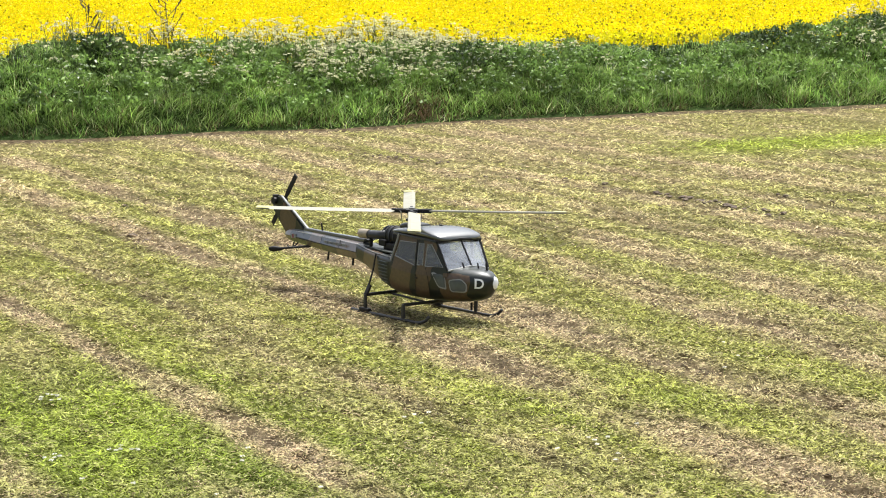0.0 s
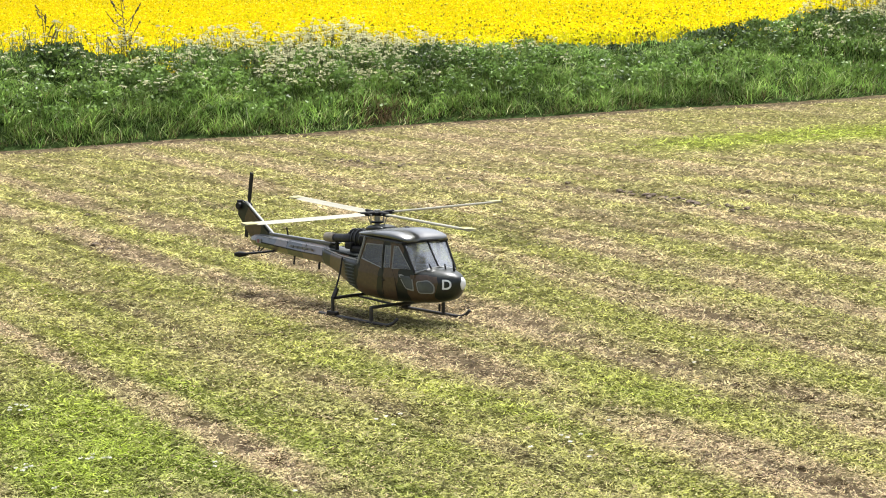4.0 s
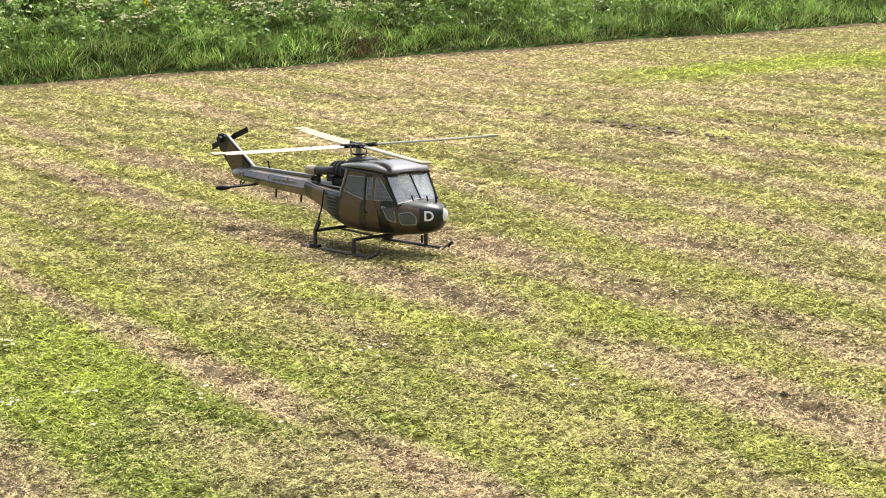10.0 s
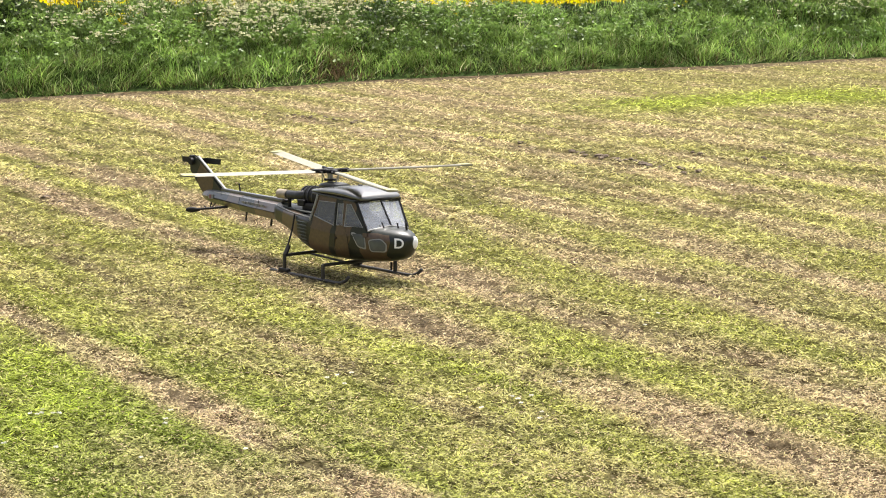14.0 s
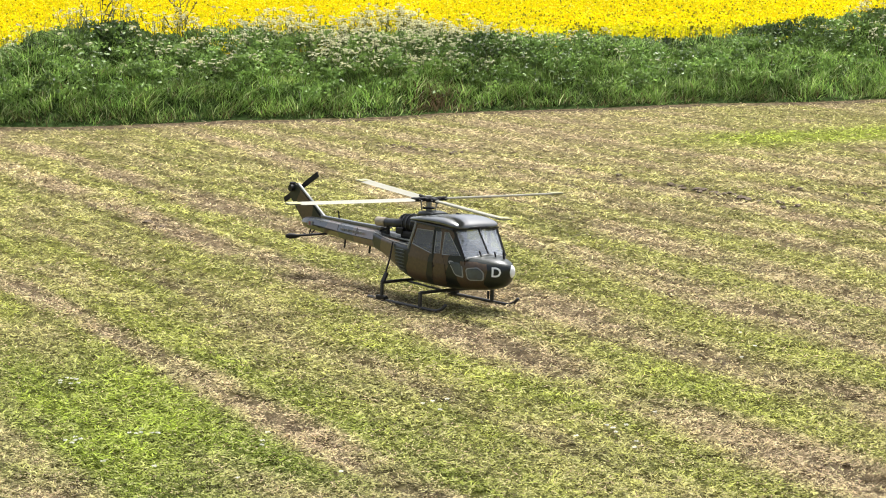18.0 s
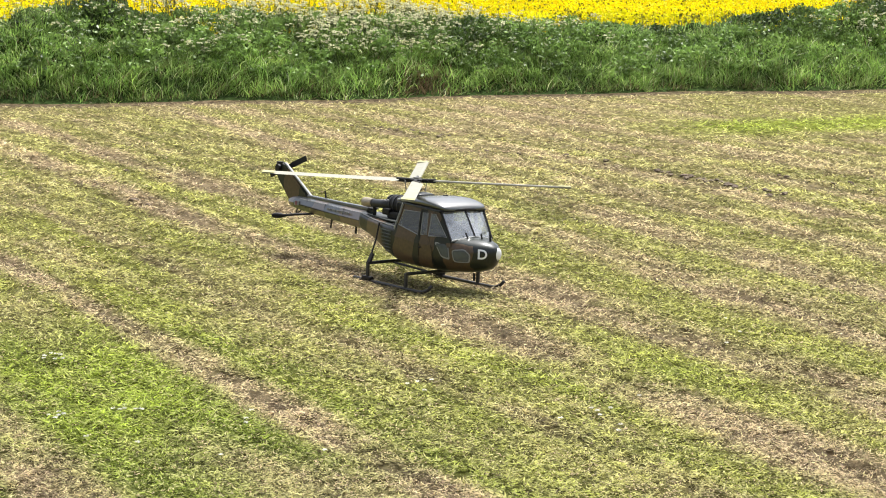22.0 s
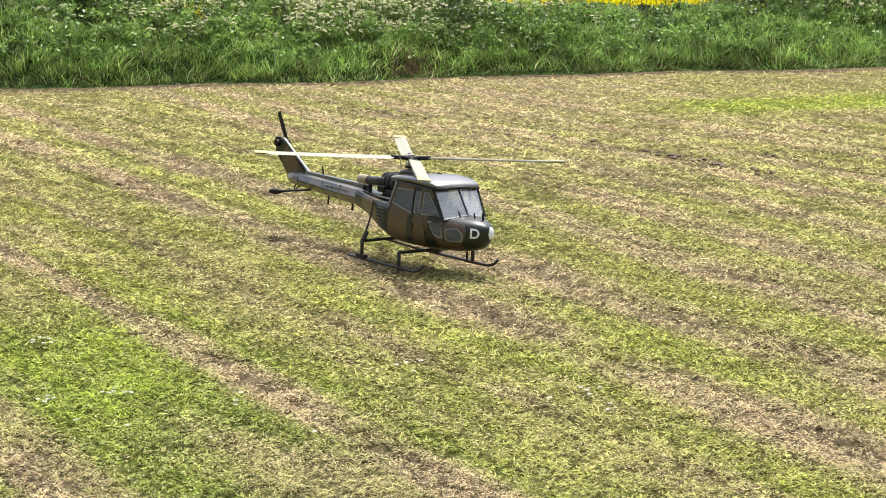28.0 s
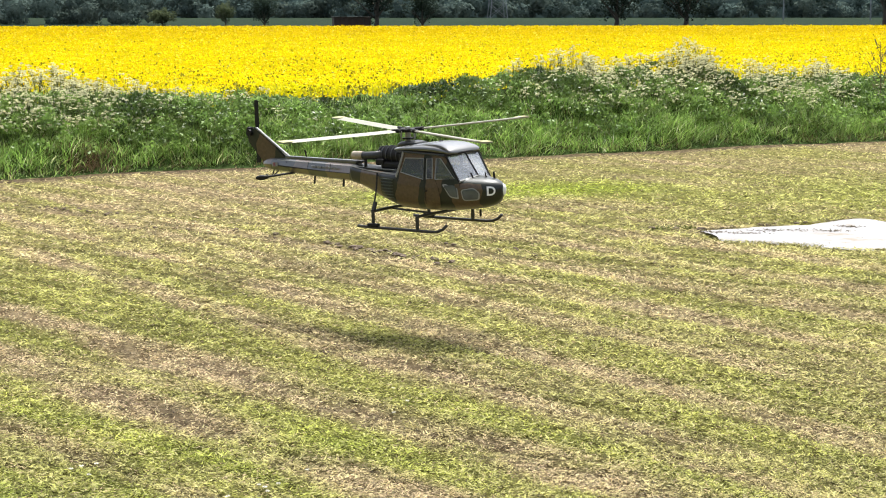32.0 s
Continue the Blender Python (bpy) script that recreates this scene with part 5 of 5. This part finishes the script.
def build_sheet():
    gx, gv = np.linspace(0, 1, 60), np.linspace(0, 1, 28)
    u, v, faces = grid_mesh(gx, gv)
    x = 4.66 + 3.3 * u
    lo = sheet_low(x) + np.interp(x, (4.6, 5.4), (0.14, 0.10)) * (fbm(x * 5, x * 0, 11, 3) - 0.5)
    hi = sheet_high(x) + np.interp(x, (4.6, 5.4), (0.14, 0.12)) * (fbm(x * 6, x * 0 + 4, 12, 3) - 0.5)
    y = lo + (hi - lo) * v
    z = field_height(x, y) + 0.008 + 0.04 * fbm(x * 2.2, y * 3.5, 14, 3) * np.minimum(1, 8 * np.minimum(v, 1 - v)) + 0.03 * np.exp(-(((x - 6.2) / 0.3) ** 2 + ((y - 16.05) / 0.2) ** 2))
    ob = mesh_object("ground_sheet", np.stack([x, y, z], 1), faces, SHEET, None, True)
    tagged(ob, "crumpled white sheet lying flat on the grass", "ground sheet")
    k = 11000
    s = np.random.rand(k)
    x = 4.45 + 3.2 * np.random.rand(k) ** 1.2
    top = sheet_high(x)
    bot = sheet_low(x)
    ragged = np.clip((5.9 - x) / 1.3, 0, 1)
    y = np.where(s < 0.5, top, bot) + np.random.normal(0, 0.05, k) + np.where(s < 0.5, -1, 1) * ragged * np.abs(np.random.normal(0, 0.22, k))
    patch = fbm(x * 2.6, y * 2.6, 17, 3)
    ok = patch > 0.47
    x, y, patch = x[ok], y[ok], patch[ok]
    k = len(x)
    hue = np.array([0.20, 0.185, 0.055]) * np.random.uniform(0.6, 1.7, (k, 1))
    b = blades(x, y, field_height(x, y), 0.018 + 0.030 * patch * np.random.rand(k), np.random.uniform(0.006, 0.014, k), np.random.uniform(0.3, 1.6, k), hue, 0.4, 2)
    tears = []
    for cx, cy, w in SLITS:
        m = 70
        q = np.random.normal(0, 1, (m, 2))
        tears.append(blades(cx + w * q[:, 0], cy + 0.045 * q[:, 1], field_height(np.full(m, cx), np.full(m, cy)) + 0.032, np.random.uniform(0.005, 0.012, m), np.random.uniform(0.01, 0.02, m), np.random.uniform(1, 3, m),
                            np.array([0.12, 0.095, 0.06]) * np.random.uniform(0.3, 1.3, (m, 1)), 0.4, 1))
    m = 900
    tx = 4.7 + 1.7 * np.random.rand(m)
    ty = sheet_high(tx) + np.random.normal(0.03, 0.045, m)
    ok = fbm(tx * 3.1, tx * 0, 23, 3) > 0.42
    tx, ty = tx[ok], ty[ok]
    m = len(tx)
    tears.append(blades(tx, ty, field_height(tx, ty) + 0.01, np.random.uniform(0.012, 0.035, m), np.random.uniform(0.010, 0.022, m), np.random.uniform(0.5, 2.5, m), np.array([0.10, 0.08, 0.045]) * np.random.uniform(0.3, 1.5, (m, 1)), 0.4, 1))
    m = 420
    tx, ty = np.random.normal(4.55, 0.10, m), np.random.normal(15.95, 0.06, m)
    tears.append(blades(tx, ty, field_height(tx, ty), np.random.uniform(0.015, 0.045, m), np.random.uniform(0.006, 0.012, m), np.random.uniform(0.4, 1.6, m), np.array([0.13, 0.15, 0.035]) * np.random.uniform(0.3, 1.6, (m, 1)), 0.4, 1))
    scatter_object("edge_grass", [b, *tears], GRASS, "tufts of grass along the edge of the white sheet", "grass")


g = Mat("white_sheet", 0.55, 0, 0.4)
sn = g.math("ADD", g.math("MULTIPLY", g.noise(2.2, 5, 0.6), 0.7), g.math("MULTIPLY", g.noise(14, 4, 0.6), 0.3))
g.color(g.ramp(sn, [(0.36, (0.20, 0.16, 0.11)), (0.42, (0.24, 0.223, 0.205)), (0.6, (0.275, 0.270, 0.268))])).bump(g.noise(30), 0.2, 0.01)
SHEET = g.m
build_sheet()


# ---- tufts, daisies and clods on the field ----
def build_field_bits():
    spots = []
    for cx, cy, w, k in ((-1.43, 7.11, 0.03, 5), (-1.22, 7.23, 0.04, 4), (-1.11, 7.23, 0.03, 3), (-1.61, 8.16, 0.04, 7), (0.59, 7.24, 0.07, 5), (0.63, 7.11, 0.06, 3), (-0.11, 7.71, 0.05, 4), (-0.74, 7.12, 0.05, 3), (1.2, 9.0, 0.1, 3), (-0.9, 6.2, 0.3, 5)):
        spots.append(np.stack([np.random.normal(cx, w, k), np.random.normal(cy, w * 1.5, k)], 1))
    p = np.concatenate(spots)
    n = len(p)
    c, h = [], []
    for i in range(n):
        m = 7
        a = np.linspace(0, 2 * np.pi, m, endpoint=False)
        c.append(np.stack([p[i, 0] + 0.006 * np.cos(a), p[i, 1] + 0.006 * np.sin(a), np.full(m, 0.028)], 1))
        h.append(np.tile([0.80, 0.78, 0.68], (m, 1)))
    c, h = np.concatenate(c), np.concatenate(h)
    a, b = two_axes(len(c), 0.3)
    st = blades(p[:, 0], p[:, 1], np.zeros(n), np.full(n, 0.027), np.full(n, 0.003), np.full(n, 0.1), np.tile([0.12, 0.2, 0.04], (n, 1)), 0, 1)
    scatter_object("daisies", [quads(c, a * 0.005, b * 0.005, h), st], PETAL, "small white daisies in the short grass", "wildflowers")


build_field_bits()


def clod(x, y, r):
    bm = bmesh.new()
    bmesh.ops.create_icosphere(bm, subdivisions=2, radius=r)
    for v in bm.verts:
        v.co *= 1 + 0.7 * (noise.noise(v.co * (2.2 / r) + Vector((x, y, 0)))) + 0.25 * noise.noise(v.co * (6 / r))
        v.co.z *= 0.5
    me = bpy.data.meshes.new("soil_clod")
    bm.to_mesh(me)
    bm.free()
    me.materials.append(SOIL)
    ob = new("soil_clod", me)
    ob.location = (x, y, 0.010)
    tagged(ob, "dark brown clod of earth on the mown grass", "clod", "clods on the field")


SOIL = plain("dark_soil", (0.125, 0.092, 0.062), 0.95, 0, 0.5, 80, 0.6)
for cx, cy, r in ((-2.08, 13.23, 0.022), (-2.0, 12.9, 0.012), (-1.95, 13.0, 0.014), (-2.4, 14.91, 0.016), (0.98, 16.35, 0.02), (1.1, 10.3, 0.012), (1.28, 16.0, 0.018)):
    clod(cx, cy, 1.4 * r)
# clods turned up along the old ruts
for (ax, ay), (bx, by), k, big in (((1.58, 15.34), (2.38, 14.02), 36, 0.026), ((-0.82, 18.78), (0.04, 17.83), 20, 0.022), ((2.55, 15.1), (3.1, 14.3), 6, 0.026), ((0.3, 16.6), (1.3, 15.6), 5, 0.02), ((-2.6, 14.4), (-1.2, 12.0), 5, 0.014), ((4.38, 15.98), (4.75, 15.78), 7, 0.034), ((4.8, 15.86), (6.1, 16.32), 11, 0.022)):
    for i in range(k):
        f = (i + random.random()) / k
        clod(ax + (bx - ax) * f + random.gauss(0, 0.05), ay + (by - ay) * f + random.gauss(0, 0.07), big * random.uniform(0.45, 1.1))


# ---- the far side: meadow edge trees, shed, pylon, woods ----
BARK = plain("bark", (0.06, 0.05, 0.04), 0.9, 0, 0.4, 3)
FAR_LEAF = leafy("far_leaves", 0.9, 0.4, 0.0)


def far_tree(x, y, height, spread, clear, hue, label, n=900, seed=1):
    rng = np.random.RandomState(seed)
    tree = new("tree")
    tree.location = (x, y, 0)
    tagged(tree, label, "tree")
    bm = tube([(0, 0, 0), (0.08, 0, clear), (0.0, 0.1, height * 0.6)], 0.3, 9, None, (height * 0.035, height * 0.026, height * 0.010))
    for k in range(6):
        a, z0 = rng.uniform(0, 6.28), clear * rng.uniform(0.85, 1.6)
        r = spread * rng.uniform(0.5, 0.9)
        tube([(0.05, 0, z0), (r * 0.5 * math.cos(a), r * 0.5 * math.sin(a), z0 + height * 0.14), (r * math.cos(a), r * math.sin(a), z0 + height * 0.26)], 0.1, 6, bm, (height * 0.014, height * 0.009, height * 0.004))
    part("trunk", bm, BARK, tree)
    d = rng.normal(size=(n, 3))
    d /= np.linalg.norm(d, axis=1)[:, None]
    r = rng.uniform(0.55, 1.0, n) ** 0.6
    lumps = 0.75 + 0.5 * np.sin(d[:, 0] * 5 + seed) * np.cos(d[:, 2] * 4 + d[:, 1] * 5)
    c = d * (r * lumps)[:, None] * np.array([spread, spread, (height - clear) / 2]) + np.array([0, 0, (height + clear) / 2])
    a = rng.normal(size=(n, 3))
    a /= np.linalg.norm(a, axis=1)[:, None]
    b = np.cross(a, rng.normal(size=(n, 3)))
    b /= np.linalg.norm(b, axis=1)[:, None]
    size = spread * rng.uniform(0.03, 0.065, (n, 1))
    # Tone rises towards the crown's top: light from above put into the leaf colour.
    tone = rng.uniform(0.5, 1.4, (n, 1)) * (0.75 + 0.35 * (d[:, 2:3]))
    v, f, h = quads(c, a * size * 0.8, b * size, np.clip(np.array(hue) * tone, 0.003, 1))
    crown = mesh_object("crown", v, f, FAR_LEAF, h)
    crown.parent = tree


def far_x(px, dist):
    """Across at a distance, by the bearing seen at the end of the pan."""
    return dist * math.tan(radians(9.15) + math.atan((px - 784) / 3550))


DARKLEAF, PALELEAF = (0.058, 0.082, 0.060), (0.12, 0.145, 0.075)
for i, (px, dist, hgt, spr, clr, hue) in enumerate(((402, 215, 2.9, 1.0, 0.7, PALELEAF), (470, 212, 4.2, 1.6, 0.6, DARKLEAF), (668, 205, 8, 2.6, 1.0, DARKLEAF), (748, 205, 5.4, 1.8, 0.5, DARKLEAF),
                                                   (1090, 200, 8.5, 2.7, 1.0, DARKLEAF), (1212, 200, 9.0, 3.0, 1.0, DARKLEAF), (1562, 195, 9.0, 1.5, 2.0, DARKLEAF), (290, 225, 2.2, 1.6, 0.4, PALELEAF))):
    far_tree(far_x(px, dist), dist, hgt, spr, clr, hue, "small field-edge tree in young leaf" if hue is PALELEAF else "dark round-crowned field tree in leaf", 4200, i + 3)


def build_wood():
    """A long dark wood across the far side."""
    rng = np.random.RandomState(9)
    # overlapping leafy masses: rounded clumps of leaf sprays
    V, F, H = [], [], []
    for dist, n, x0, x1, top, lo_r, hi_r in ((640, 900, -500, 2100, 12, 1.0, 3.6), (300, 260, -420, 270, 7, 0.5, 1.7)):
        for k in range(n):
            x = far_x(rng.uniform(x0, x1), dist)
            r = rng.uniform(lo_r, hi_r)
            z = rng.uniform(0, 1) ** 1.3 * top
            m = 130
            d = rng.normal(size=(m, 3))
            d /= np.linalg.norm(d, axis=1)[:, None]
            c = d * (r * rng.uniform(0.55, 1.05, (m, 1))) * np.array([1.1, 0.8, 0.9]) + np.array([x, dist + rng.uniform(-8, 8) + 0.3 * z, max(z, 0.7 * r)])
            c[:, 2] = np.maximum(c[:, 2], 0.1)
            a = rng.normal(size=(m, 3))
            a /= np.linalg.norm(a, axis=1)[:, None]
            face = d + np.array([0.0, -0.4, 0.7]) + 0.35 * rng.normal(size=(m, 3))
            a = np.cross(face, a)
            a /= np.linalg.norm(a, axis=1)[:, None]
            b = np.cross(face, a)
            b /= np.linalg.norm(b, axis=1)[:, None]
            size = r * rng.uniform(0.11, 0.24, (m, 1))
            # Distance haze is tinted into the leaf colour, and clump tops are painted lighter.
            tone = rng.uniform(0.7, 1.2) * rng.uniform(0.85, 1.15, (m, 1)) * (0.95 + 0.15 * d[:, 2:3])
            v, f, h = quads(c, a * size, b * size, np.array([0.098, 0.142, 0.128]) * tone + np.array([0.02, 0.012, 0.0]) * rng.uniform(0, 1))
            F.append(f + 4 * m * len(V))
            V.append(v)
            H.append(h)
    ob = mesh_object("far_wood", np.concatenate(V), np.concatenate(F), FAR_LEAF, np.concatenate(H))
    tagged(ob, "long dark wood beyond the meadow", "wood", kind="stuff")
    # An added sheet fills the gaps between clumps with painted shade and haze.
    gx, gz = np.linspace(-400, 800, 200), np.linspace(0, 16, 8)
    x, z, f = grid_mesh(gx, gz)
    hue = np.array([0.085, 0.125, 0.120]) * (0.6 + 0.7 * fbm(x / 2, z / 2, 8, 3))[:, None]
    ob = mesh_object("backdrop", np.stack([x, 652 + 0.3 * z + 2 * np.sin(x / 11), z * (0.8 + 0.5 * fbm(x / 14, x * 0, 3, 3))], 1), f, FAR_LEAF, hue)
    tagged(ob, "added sheet painted as hazy shade within the far wood", "wood", kind="structure")


build_wood()


def build_far_things():
    d = 210
    x0, x1 = far_x(592, d), far_x(657, d)
    shed = new("shed")
    shed.location = ((x0 + x1) / 2, d, 0)
    tagged(shed, "low dark brown field shed with a flat roof", "shed")
    w = x1 - x0
    RUST = plain("brown_boards", (0.06, 0.038, 0.03), 0.85, 0, 0.35, 2)
    part("wall", block((0, 0, 0.62), (w, 2.0, 1.25), 0.02), RUST, shed)
    part("roof", block((0, 0, 1.28), (w + 0.15, 2.2, 0.08), 0.02), BARK, shed)
    for k in range(7):
        part("batten", block((-w / 2 + (k + 0.5) * w / 7, -1.02, 0.62), (0.06, 0.03, 1.2)), BARK, shed)
    d = 600
    py = new("pylon")
    py.location = (far_x(880, d), d, 0)
    tagged(py, "grey lattice electricity pylon before the wood", "pylon")
    GALV = plain("galvanised_steel", (0.22, 0.24, 0.25), 0.5, 0.6, 0.15, 1)
    for sx in (-1, 1):
        for sy in (-1, 1):
            part("leg", tube([(sx * 2.6, sy * 2.6, 0), (sx * 1.0, sy * 1.0, 20)], 0.14, 6), GALV, py)
    for k in range(5):
        z0, z1 = k * 4.0, k * 4.0 + 4.0
        r0, r1 = 2.6 - 0.08 * z0, 2.6 - 0.08 * z1
        for s in (-1, 1):
            part("brace", tube([(-r0, s * r0, z0), (r1, s * r1, z1)], 0.07, 5), GALV, py)
            part("brace", tube([(r0, s * r0, z0), (-r1, s * r1, z1)], 0.07, 5), GALV, py)
    part("arm", tube([(-5, 0, 17), (5, 0, 17)], 0.12, 6), GALV, py)
    for px in (1383, 1536):
        pole = new("pole")
        pole.location = (far_x(px, 420), 420, 0)
        tagged(pole, "slim wooden pole on the far meadow", "pole", "poles on the meadow")
        part("post", tube([(0, 0, 0), (0, 0, 9)], 0.16, 8, None, (0.19, 0.13)), GALV, pole)
        part("cross_arm", block((0, 0, 8.4), (1.6, 0.12, 0.12)), GALV, pole)


build_far_things()


# a tall dry stalk with side shoots, standing up over the crop
def stalk_plant(x, y, h, seed, hue_mat, label):
    rng = random.Random(seed)
    plant = new("dry_stalk")
    plant.location = (x, y, 0.2)
    tagged(plant, label, "weed")
    bend = rng.uniform(-0.06, 0.06)
    part("stem", tube([(0, 0, 0), (0.02, 0, h * 0.5), (bend, 0, h)], 0.006, 6, None, (0.011, 0.008, 0.003)), hue_mat, plant)
    for k in range(13):
        z = h * (0.36 + 0.048 * k)
        a = rng.uniform(0, 6.28)
        r = rng.uniform(0.10, 0.28) * (1.3 - 0.8 * z / h)
        out = Vector((math.cos(a), math.sin(a), 0))
        foot, knee, end = Vector((0.015, 0, z)), out * r * 0.6 + Vector((0, 0, z + r * 0.5)), out * r + Vector((0, 0, z + r * 1.15))
        shoot = part("shoot", tube([foot, knee, end], 0.004, 5, None, (0.005, 0.004, 0.002)), hue_mat, plant)
        part("seed_head", tube([knee.lerp(end, 0.1 + 0.15 * q) + Vector((rng.uniform(-0.008, 0.008), 0, 0)) for q in range(8)], 0.01, 6, None, [rng.uniform(0.003, 0.012) for q in range(8)]), hue_mat, shoot)
        if k % 2 == 0:
            leaf = bmesh.new()
            w = rng.uniform(0.012, 0.022)
            side = Vector((-out.y, out.x, 0)) * w
            tip = foot + out * rng.uniform(0.08, 0.14) + Vector((0, 0, -0.03))
            mid = foot.lerp(tip, 0.5) + Vector((0, 0, 0.015))
            vs = [leaf.verts.new(p) for p in (foot, mid + side, tip, mid - side)]
            leaf.faces.new(vs)
            bmesh.ops.solidify(leaf, geom=leaf.faces[:], thickness=0.002)
            part("leaf", leaf, hue_mat, plant)


DRY = plain("dry_stems", (0.15, 0.12, 0.06), 0.8, 0, 0.4, 20)
stalk_plant(-3.27, 23.7, 1.42, 4, DRY, "tall dry dock stalk with branching shoots over the verge")
stalk_plant(-4.15, 23.4, 1.20, 7, DRY, "tall dry dock stalk with branching shoots over the verge")
stalk_plant(11.0, 27.9, 1.15, 9, DRY, "tall dry dock stalk with branching shoots over the verge")


# seconds and the angle of one blade, for the main and the tail rotor
BLADE_AT = ((0, 52.0), (1, 71.6), (2, 56.8), (3, 12.0), (6, 53.0), (7, 26.0), (8, 73.0), (9, 32.0), (10, 75.0), (11, 17.0), (12, 47.3), (13, 51.5), (14, 73.0), (17, 68.0), (18, 79.0), (19, 32.0), (20, 65.8), (21, 11.0), (22, 48.0), (23, 23.5), (24, 18.0), (25, 14.0), (28, 57.2), (29, 37.0), (30, 74.2), (31, 50.0), (32, 71.6))
TAIL_AT = ((0, 38), (1, 74), (2, 106), (3, -28), (6, 84), (7, 8), (8, 17), (9, 92), (10, 71), (11, 104), (12, -38), (13, 23), (14, 88), (17, -25), (18, 62), (19, 20), (20, 29), (21, 24), (22, 70), (23, 88), (24, -26), (25, 72), (28, -30), (29, 52), (30, 85), (31, 87), (32, 0))


def spin(marks, step, repeat):
    """A turn for every frame that passes through the marks at about step degrees a frame."""
    out, angle = [], marks[0][1]
    for (t0, _), (t1, a1) in zip(marks, marks[1:]):
        n = frame(t1) - frame(t0)
        turns = round((angle + step * n - a1) / repeat)
        goal = a1 + repeat * turns
        out += [(frame(t0) + k, angle + (goal - angle) * k / n) for k in range(n)]
        angle = goal
    return out + [(frame(marks[-1][0]), angle)]


def motions():
    # at rest on the grass, then light on its skids, off and away ahead
    walk(heli, [
        (0, pose(-0.176, 10.276, -0.01, -2.47, -0, -51)),
        (13, pose(-0.176, 10.276, -0.01, -2.47, -0, -51)),
        (25.5, pose(-0.176, 10.276, -0.01, -2.47, -0, -51)),
        (27, pose(-0.176, 10.276, -0.008, -2.47, -0, -51.3)),
        (28, pose(-0.143, 10.236, 0.016, -2.25, 0.85, -52.76)),
        (28.5, pose(-0.055, 10.29, 0.017, -1.43, 1.35, -53.06)),
        (29, pose(0.11, 10.335, 0.011, -1.9, 1.04, -51.97)),
        (29.5, pose(0.384, 10.535, 0.056, 0.83, 0.91, -51.04)),
        (30, pose(0.68, 10.577, 0.186, 2.01, 1.17, -50.92)),
        (30.5, pose(0.992, 10.627, 0.239, 2.2, 0.39, -51.92)),
        (31, pose(1.262, 10.633, 0.311, 1.99, -1.05, -51.45)),
        (31.5, pose(1.471, 10.72, 0.438, 1.86, -1.08, -50.33)),
        (32, pose(1.658, 11, 0.599, 2.66, -0.52, -49.22)),
    ])
    tilt = Matrix.Rotation(radians(2.0), 4, Vector((0.616, 0.788, 0)))
    walk(rotor, [((f - 1) / FPS, pose(0, 0, 0.530) @ tilt @ Matrix.Rotation(radians(a), 4, "Z")) for f, a in spin(BLADE_AT, -67, 90)])
    walk(tail, [((f - 1) / FPS, pose(-1.232, 0.045, 0.482) @ Matrix.Rotation(radians(a), 4, "Y")) for f, a in spin(TAIL_AT, 61, 180)])


motions()
